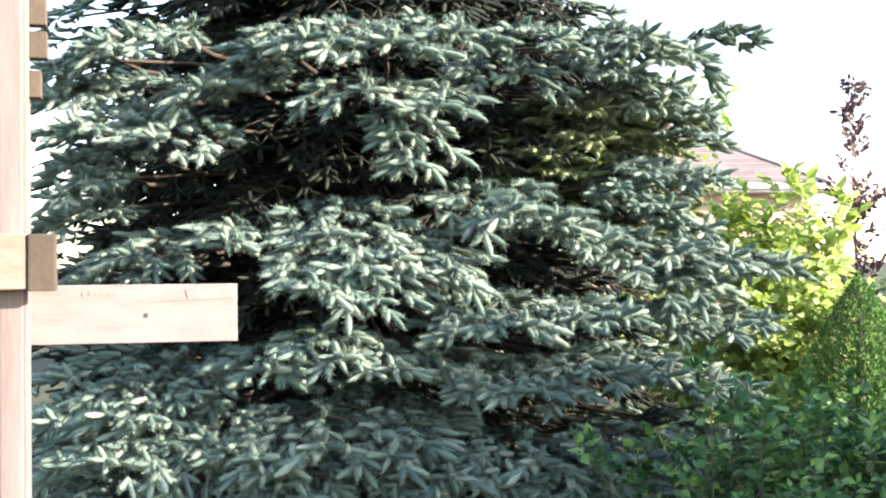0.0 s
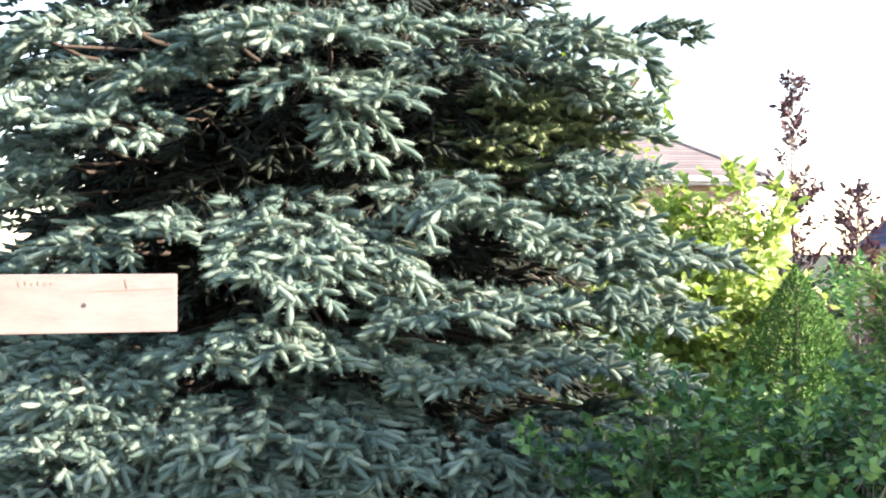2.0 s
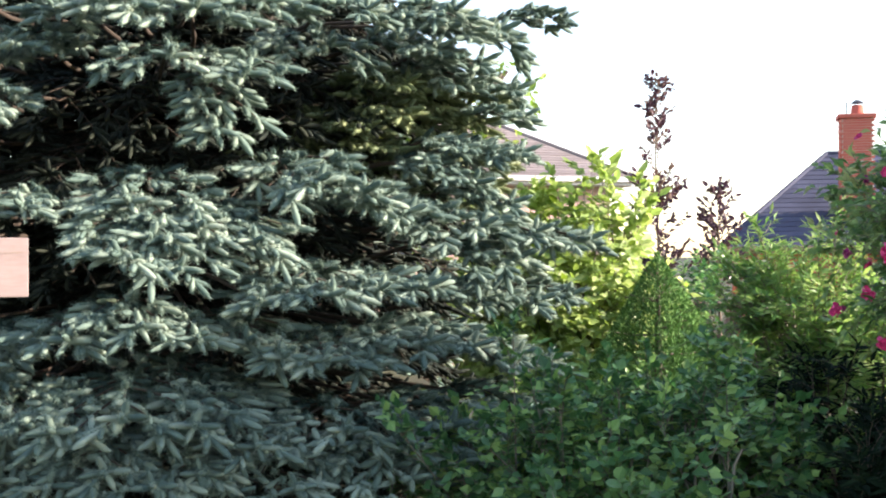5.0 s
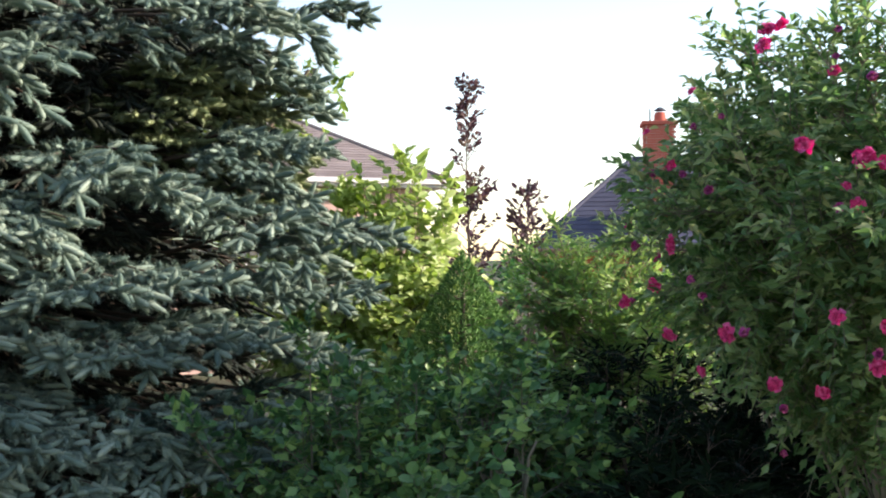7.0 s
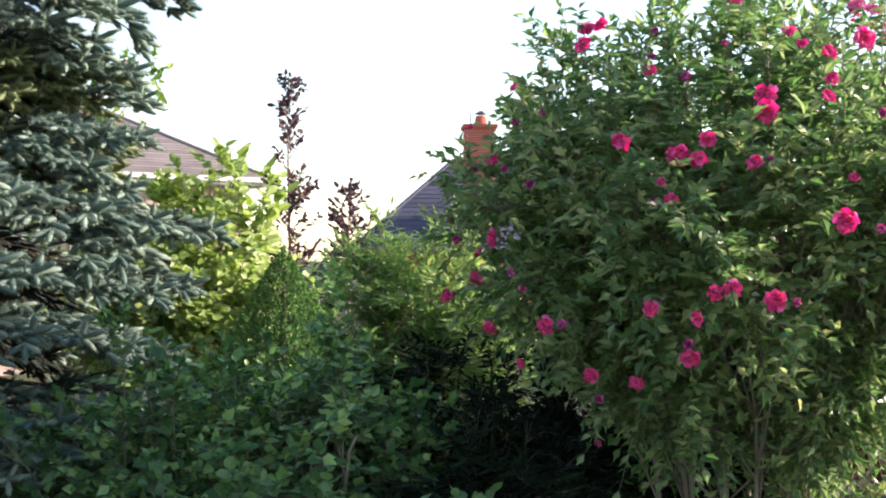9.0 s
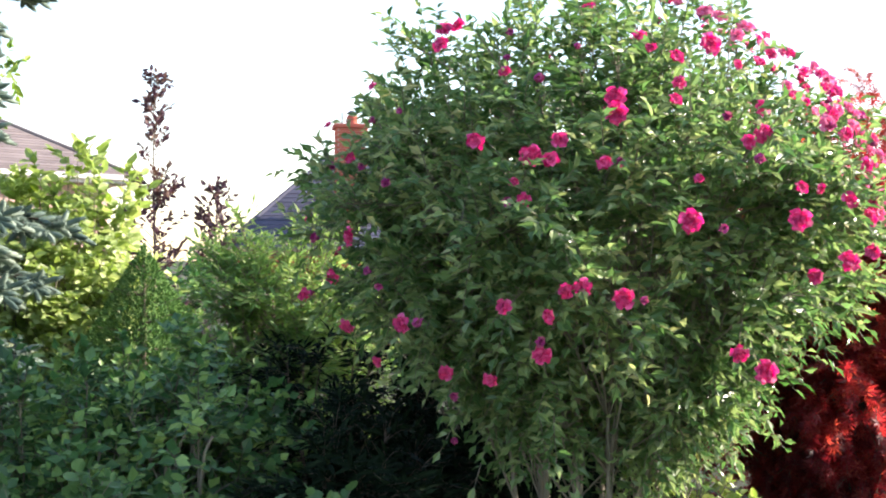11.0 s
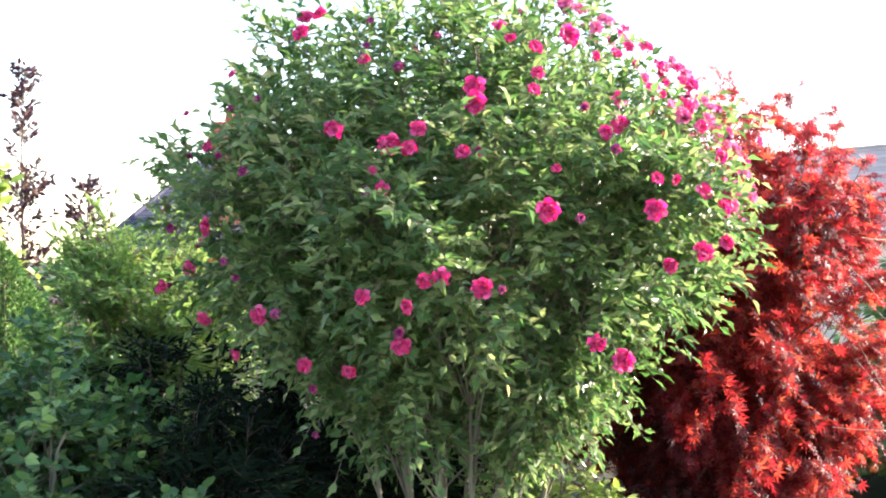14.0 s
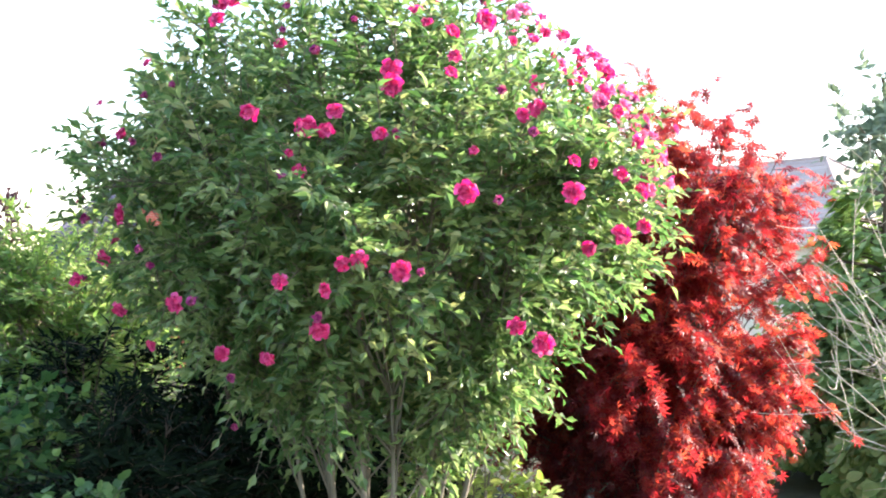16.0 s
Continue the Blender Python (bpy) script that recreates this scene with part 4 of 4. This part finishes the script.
    flower(3.03, 2.61, 2.04, 0.80)
    # thick clusters on the sunny side, many in the pink that carries sunlight
    for k in range(135):
        a, zz = g.uniform(-1.6, 0.2), g.uniform(0.05, 0.97)
        rr = math.sqrt(1 - zz * zz)
        flower(HIB.x + 1.04 * rr * math.cos(a), HIB.y + 1.04 * rr * math.sin(a), 1.52 + 0.86 * zz, g.uniform(0.55, 0.95), g.random() < 0.25, g.random() < 0.6)
    # more on the side turned away and among the leaves
    for k in range(34):
        a, zz = g.uniform(-0.6, 2.2), g.uniform(-0.2, 0.95)
        rr = math.sqrt(1 - zz * zz)
        flower(HIB.x + 1.05 * rr * math.cos(a), HIB.y + 1.05 * rr * math.sin(a), 1.55 + 0.85 * zz, g.uniform(0.7, 1.0), g.random() < 0.4)
    return t


hibiscus()

# Japanese maple
leafy("japanese_maple", "red Japanese maple with layered weeping finely cut leaves", "tree", PALM, [MAPLE_LEAF], (0.036, 0.062), (5.04, 3.83, 0.0), BARK,
      mains=7, centre=(5.04, 3.8, 1.12), radii=(0.82, 0.82, 1.14), stems=340, twigs=10, leaves=10, seed=14, spread=0.06, shell=0.5, low=-1.0, twig_len=(0.1, 0.26), droop=0.3, r0=0.022, lumps=0.2, flat=0.5, taper=0.0, boxy=0.75, top_bias=0.12, fork=(0.1, 0.8))

# lime-green shrub in the sun
leafy("lime_shrub", "sunlit lime-green shrub with long arching leaves", "shrub", SIMPLE, [LIME_LEAF], (0.055, 0.1), (2.5, 9.0, 0.0),
      mains=9, centre=(2.45, 9.0, 1.08), radii=(1.05, 0.7, 1.05), stems=140, twigs=10, leaves=10, seed=23, spread=0.2, shell=0.45, twig_len=(0.14, 0.32), droop=0.35)

leafy("tall_lime_shrub", "thin sunlit shoots with large lime-green leaves", "shrub", OVAL, [LIME_LEAF], (0.09, 0.15), (2.95, 9.1, 0.0),
      mains=5, centre=(2.9, 9.1, 1.45), radii=(0.6, 0.4, 0.78), stems=26, twigs=4, leaves=6, seed=27, spread=0.15, shell=0.5, twig_len=(0.1, 0.25), droop=0.1, top_bias=0.6)

# rough shrubs in the distance
for x, y, h, r, sd in ((5.9, 14.3, 1.75, 1.0, 111), (7.4, 14.0, 1.6, 0.9, 112), (4.4, 14.6, 1.7, 0.9, 113), (9.0, 13.4, 1.6, 0.9, 114)):
    leafy("far_shrub", "rough green shrub in the neighbouring garden", "shrub", SIMPLE, [SHADE_LEAF], (0.07, 0.12), (x, y, -0.35), group="shrubs beyond the garden",
          mains=6, centre=(x, y, h * 0.5 - 0.35), radii=(r, r * 0.8, h * 0.5), stems=50, twigs=8, leaves=8, seed=sd, spread=0.2, shell=0.5, twig_len=(0.15, 0.35))

# feathery shrub
leafy("feathery_shrub", "tall feathery green shrub with fine arching leaves", "shrub", LANCE, [FINE_LEAF], (0.04, 0.075), (2.98, 5.62, 0.0),
      mains=9, centre=(2.98, 5.65, 0.85), radii=(0.52, 0.5, 0.85), stems=90, twigs=13, leaves=13, seed=31, spread=0.15, shell=0.45, twig_len=(0.12, 0.3), top_bias=0.2, droop=0.15)

# low shrubs in the shade
for x, y, h, r, sd in ((1.3, 4.75, 1.0, 0.55, 41), (1.75, 4.5, 1.08, 0.55, 42), (2.05, 4.7, 1.04, 0.42, 43), (2.0, 5.8, 0.95, 0.5, 45), (1.35, 5.6, 0.85, 0.45, 46)):
    leafy("shade_shrub", "green small-leaved shrub in the shade", "shrub", SIMPLE, [SHADE_LEAF], (0.034, 0.068), (x, y, 0.0), group="shrubs in the bed",
          mains=8, centre=(x, y, h * 0.5), radii=(r, r, h * 0.5), stems=62, twigs=9, leaves=9, seed=sd, spread=0.15, shell=0.55, twig_len=(0.10, 0.24), lumps=0.9, droop=0.12)
# Evergreens filling the black gap; their leaf colour stands in for heavy shade.
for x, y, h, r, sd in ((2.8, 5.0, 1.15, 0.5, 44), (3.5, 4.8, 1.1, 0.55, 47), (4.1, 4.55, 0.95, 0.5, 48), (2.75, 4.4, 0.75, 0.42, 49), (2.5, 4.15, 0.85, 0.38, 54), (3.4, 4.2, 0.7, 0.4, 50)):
    leafy("deep_shade_evergreen", "low evergreen with deep shade coloured into its leaves", "shrub", LANCE, [DEEP_SHADE_LEAF], (0.05, 0.09), (x, y, 0.0), BARK, group="evergreens behind the rose of sharon",
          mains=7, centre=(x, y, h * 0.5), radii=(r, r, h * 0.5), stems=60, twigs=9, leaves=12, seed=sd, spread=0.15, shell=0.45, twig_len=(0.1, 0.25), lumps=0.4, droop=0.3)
for i, (x, y, h, r, sd) in enumerate(((1.2, 3.75, 0.66, 0.4, 51), (1.7, 3.5, 0.66, 0.36, 52), (2.05, 3.42, 0.62, 0.28, 53))):
    leafy("broad_leaf_plant", "pale green plant with broad rounded leaves", "plant", ROUND, [ROUND_LEAF], (0.03, 0.055), (x, y, 0.0), group="plants in front of the bed",
          mains=5, centre=(x, y, h * 0.55), radii=(r, r, h * 0.5), stems=40, twigs=7, leaves=6, seed=sd, spread=0.1, shell=0.3, twig_len=(0.08, 0.2), droop=0.1)
leafy("lime_ground_plant", "bright yellow-green low plant at the foot of the shrubs", "plant", OVAL, [LIME_LEAF], (0.03, 0.06), (3.75, 3.6, 0.0),
      centre=(3.75, 3.6, 0.32), radii=(0.3, 0.3, 0.3), stems=26, twigs=7, leaves=6, seed=57, spread=0.1, shell=0.4, twig_len=(0.08, 0.18))


# conical dwarf spruce
def cone_spruce():
    cx, cy, top, rad = 3.0, 7.9, 1.56, 0.90
    t = thing("conical_spruce", (cx, cy, 0), "dense clipped conical dwarf spruce, bright green", "tree")
    tr = Tubes()
    tr.add([(cx, cy, z) for z in np.linspace(-0.02, top - 0.1, 6)], 0.05, 0.008, 7)
    g = np.random.default_rng(61)
    n = 48000
    z = 1 - np.sqrt(g.random(n))
    a = g.random(n) * 2 * np.pi
    lump = np.array([noise.noise(Vector((math.cos(q) * 3.5, math.sin(q) * 3.5, w * 8))) for q, w in zip(a, z)])
    r = rad * (1 - z) ** 0.95 * (0.92 + 0.08 * g.random(n) + 0.12 * lump)
    pos = np.stack([cx + r * np.cos(a), cy + r * np.sin(a), top * z * 0.98 + 0.02], 1)
    way = np.stack([np.cos(a) * 0.8, np.sin(a) * 0.8, np.full(n, 0.7)], 1) + g.normal(size=(n, 3)) * 0.35
    up = np.stack([np.cos(a), np.sin(a), np.full(n, 0.4)], 1) + g.normal(size=(n, 3)) * 0.25
    for k in range(60):
        q, w = g.random() * 6.28, g.random() * 0.9
        rr = rad * (1 - w) ** 0.85 * 0.9
        tr.add([(cx, cy, top * w), (cx + rr * 0.5 * math.cos(q), cy + rr * 0.5 * math.sin(q), top * w), (cx + rr * math.cos(q), cy + rr * math.sin(q), top * w + 0.03)], 0.008, 0.003, 4)
    link_mesh("trunk", tr.mesh("trunk", BARK), t)
    leaf_cloud("needles", LANCE, pos - unit(way) * 0.03, way, up, g.uniform(0.026, 0.046, n), [CONE_LEAF], t)


cone_spruce()


# feathery cedar behind the maple
def cedar(cx, cy, top, rad, seed, n):
    t = thing("cedar", (cx, cy, 0), "broad green cedar with soft drooping sprays", "tree")
    g = np.random.default_rng(seed)
    tr = Tubes()
    tr.add([(cx, cy, z) for z in np.linspace(-0.02, top - 0.1, 6)], 0.08, 0.01, 7)
    P, Wy = [], []
    for k in range(n):
        w = 1 - math.sqrt(g.random())
        q = g.random() * 2 * math.pi
        reach = rad * (1 - w) ** 0.6 * g.uniform(0.75, 1.1)
        foot = np.array([cx, cy, top * w])
        tip = np.array([cx + reach * math.cos(q), cy + reach * math.sin(q), top * w + 0.1 * reach])
        mid = (foot + tip) / 2 + np.array([0, 0, 0.18 * reach])
        pth = bezier(foot, mid, tip, 12)
        tr.add(pth[::3], 0.009, 0.003, 4)
        d = unit(tip - foot)
        s = np.cross(d, [0, 0, 1.0])
        for j in range(44):
            u = 0.35 + 0.65 * g.random()
            o = pth[min(11, int(u * 11))]
            ln = 0.22 * (1.15 - u)
            sg = 1 if j % 2 else -1
            P.append(o + (s * sg * g.random() + d * 0.3) * ln + np.array([0, 0, g.uniform(-0.10, 0.02)]))
            Wy.append(d + s * sg * 0.8 + np.array([0, 0, -0.5]) + g.normal(size=3) * 0.4)
    P, Wy = np.array(P), np.array(Wy)
    up = np.array([0, 0, 0.5]) + unit(P - np.array([cx, cy, top * 0.4])) + g.normal(size=P.shape) * 0.3
    link_mesh("trunk", tr.mesh("trunk", BARK), t)
    leaf_cloud("sprays", SPRAY, P, Wy, up, g.uniform(0.06, 0.12, len(P)), [CEDAR_LEAF], t)


cedar(7.9, 4.0, 2.1, 1.15, 71, 330)
cedar(6.75, 3.1, 1.05, 0.7, 73, 170)


# bare dry shrub
def bare_shrub(bx_, by_, seed):
    t = thing("bare_shrub", (bx_, by_, 0), "leafless shrub of thin pale grey twigs", "shrub")
    g = np.random.default_rng(seed)
    tr = Tubes()

    def fork(p, d, ln, r, depth):
        end = p + d * ln
        mid = p + d * ln * 0.5 + g.normal(size=3) * 0.05 * ln
        tr.add(bezier(p, mid, end, 5), r, r * 0.6, 5)
        if depth == 0:
            return
        for k in range(3 if depth > 1 else 2):
            q = p + (end - p) * g.uniform(0.4, 1.0)
            nd = unit(d + g.normal(size=3) * 0.45)
            fork(q, nd, ln * g.uniform(0.5, 0.8), r * 0.6, depth - 1)

    for k in range(22):
        d = unit(np.array([g.normal() * 0.4, g.normal() * 0.4, 1.0]))
        fork(np.array([bx_, by_, -0.02]) + np.array([g.normal() * 0.06, g.normal() * 0.06, 0]), d, g.uniform(0.75, 1.15), 0.007, 3)
    link_mesh("branchwork", tr.mesh("branchwork", TWIG_PALE), t, "", "stuff")


bare_shrub(5.25, 1.9, 81)

# trees further off
leafy("garden_tree", "green-leaved tree standing behind the spruce", "tree", OVAL, [TREE_LEAF], (0.055, 0.1), (0.6, 10.3, 0.0), BARK,
      mains=5, centre=(1.75, 10.2, 2.95), radii=(1.15, 0.7, 0.33), stems=30, twigs=8, leaves=9, seed=91, spread=0.05, shell=0.4, twig_len=(0.15, 0.4), r0=0.04)
leafy("grey_leaf_tree", "loose grey-green leaved tree against the sky", "tree", OVAL, [GREY_LEAF], (0.1, 0.17), (13.6, 6.0, -0.4), BARK,
      mains=5, centre=(13.4, 6.1, 2.9), radii=(1.45, 1.4, 1.25), stems=60, twigs=9, leaves=8, seed=95, spread=0.06, shell=0.4, twig_len=(0.2, 0.5), r0=0.06)


def slender(x, y, foot, top, rr, seed, n):
    """A young upright tree: one leader with short rising side shoots."""
    t = thing("purple_tree", (x, y, foot), "slender young purple-leaved tree", "tree", "purple trees")
    g = np.random.default_rng(seed)
    lead = Tubes()
    lp = np.stack([x + 0.03 * np.sin(np.linspace(0, 5, 12) + seed), y + 0 * np.linspace(0, 1, 12), np.linspace(foot - 0.03, top, 12)], 1)
    lead.add(lp, 0.035, 0.004, 6)
    link_mesh("stem", lead.mesh("stem", BARK), t)
    tw, P, W = Tubes(), [], []
    for k in range(n):
        u = g.random() ** 0.8
        z = foot + 0.5 + (top - foot - 0.55) * u
        a = g.random() * 6.283
        ln = rr * (1 - u) ** 0.5 * g.uniform(0.4, 1.2) + 0.08
        d = np.array([math.cos(a) * 0.8, math.sin(a) * 0.8, 0.75])
        o = np.array([x, y, z])
        tw.add([o, o + d * ln * 0.6, o + d * ln], 0.008, 0.003, 4)
        m = int(ln / 0.05) + 2
        for j in range(m):
            P.append(o + d * ln * (0.3 + 0.7 * (j + g.random()) / m))
            W.append(d + g.normal(size=3) * 0.7)
    P, W = np.array(P), np.array(W)
    link_mesh("branchwork", tw.mesh("branchwork", BARK), t, "", "stuff")
    leaf_cloud("leaves", OVAL, P, W, g.normal(size=P.shape) + np.array([0, 0, 0.5]), g.uniform(0.08, 0.14, len(P)), [PURPLE_LEAF], t)


slender(6.75, 17.9, -0.75, 4.3, 0.66, 101, 120)
slender(7.62, 17.55, -0.75, 2.65, 0.6, 102, 95)
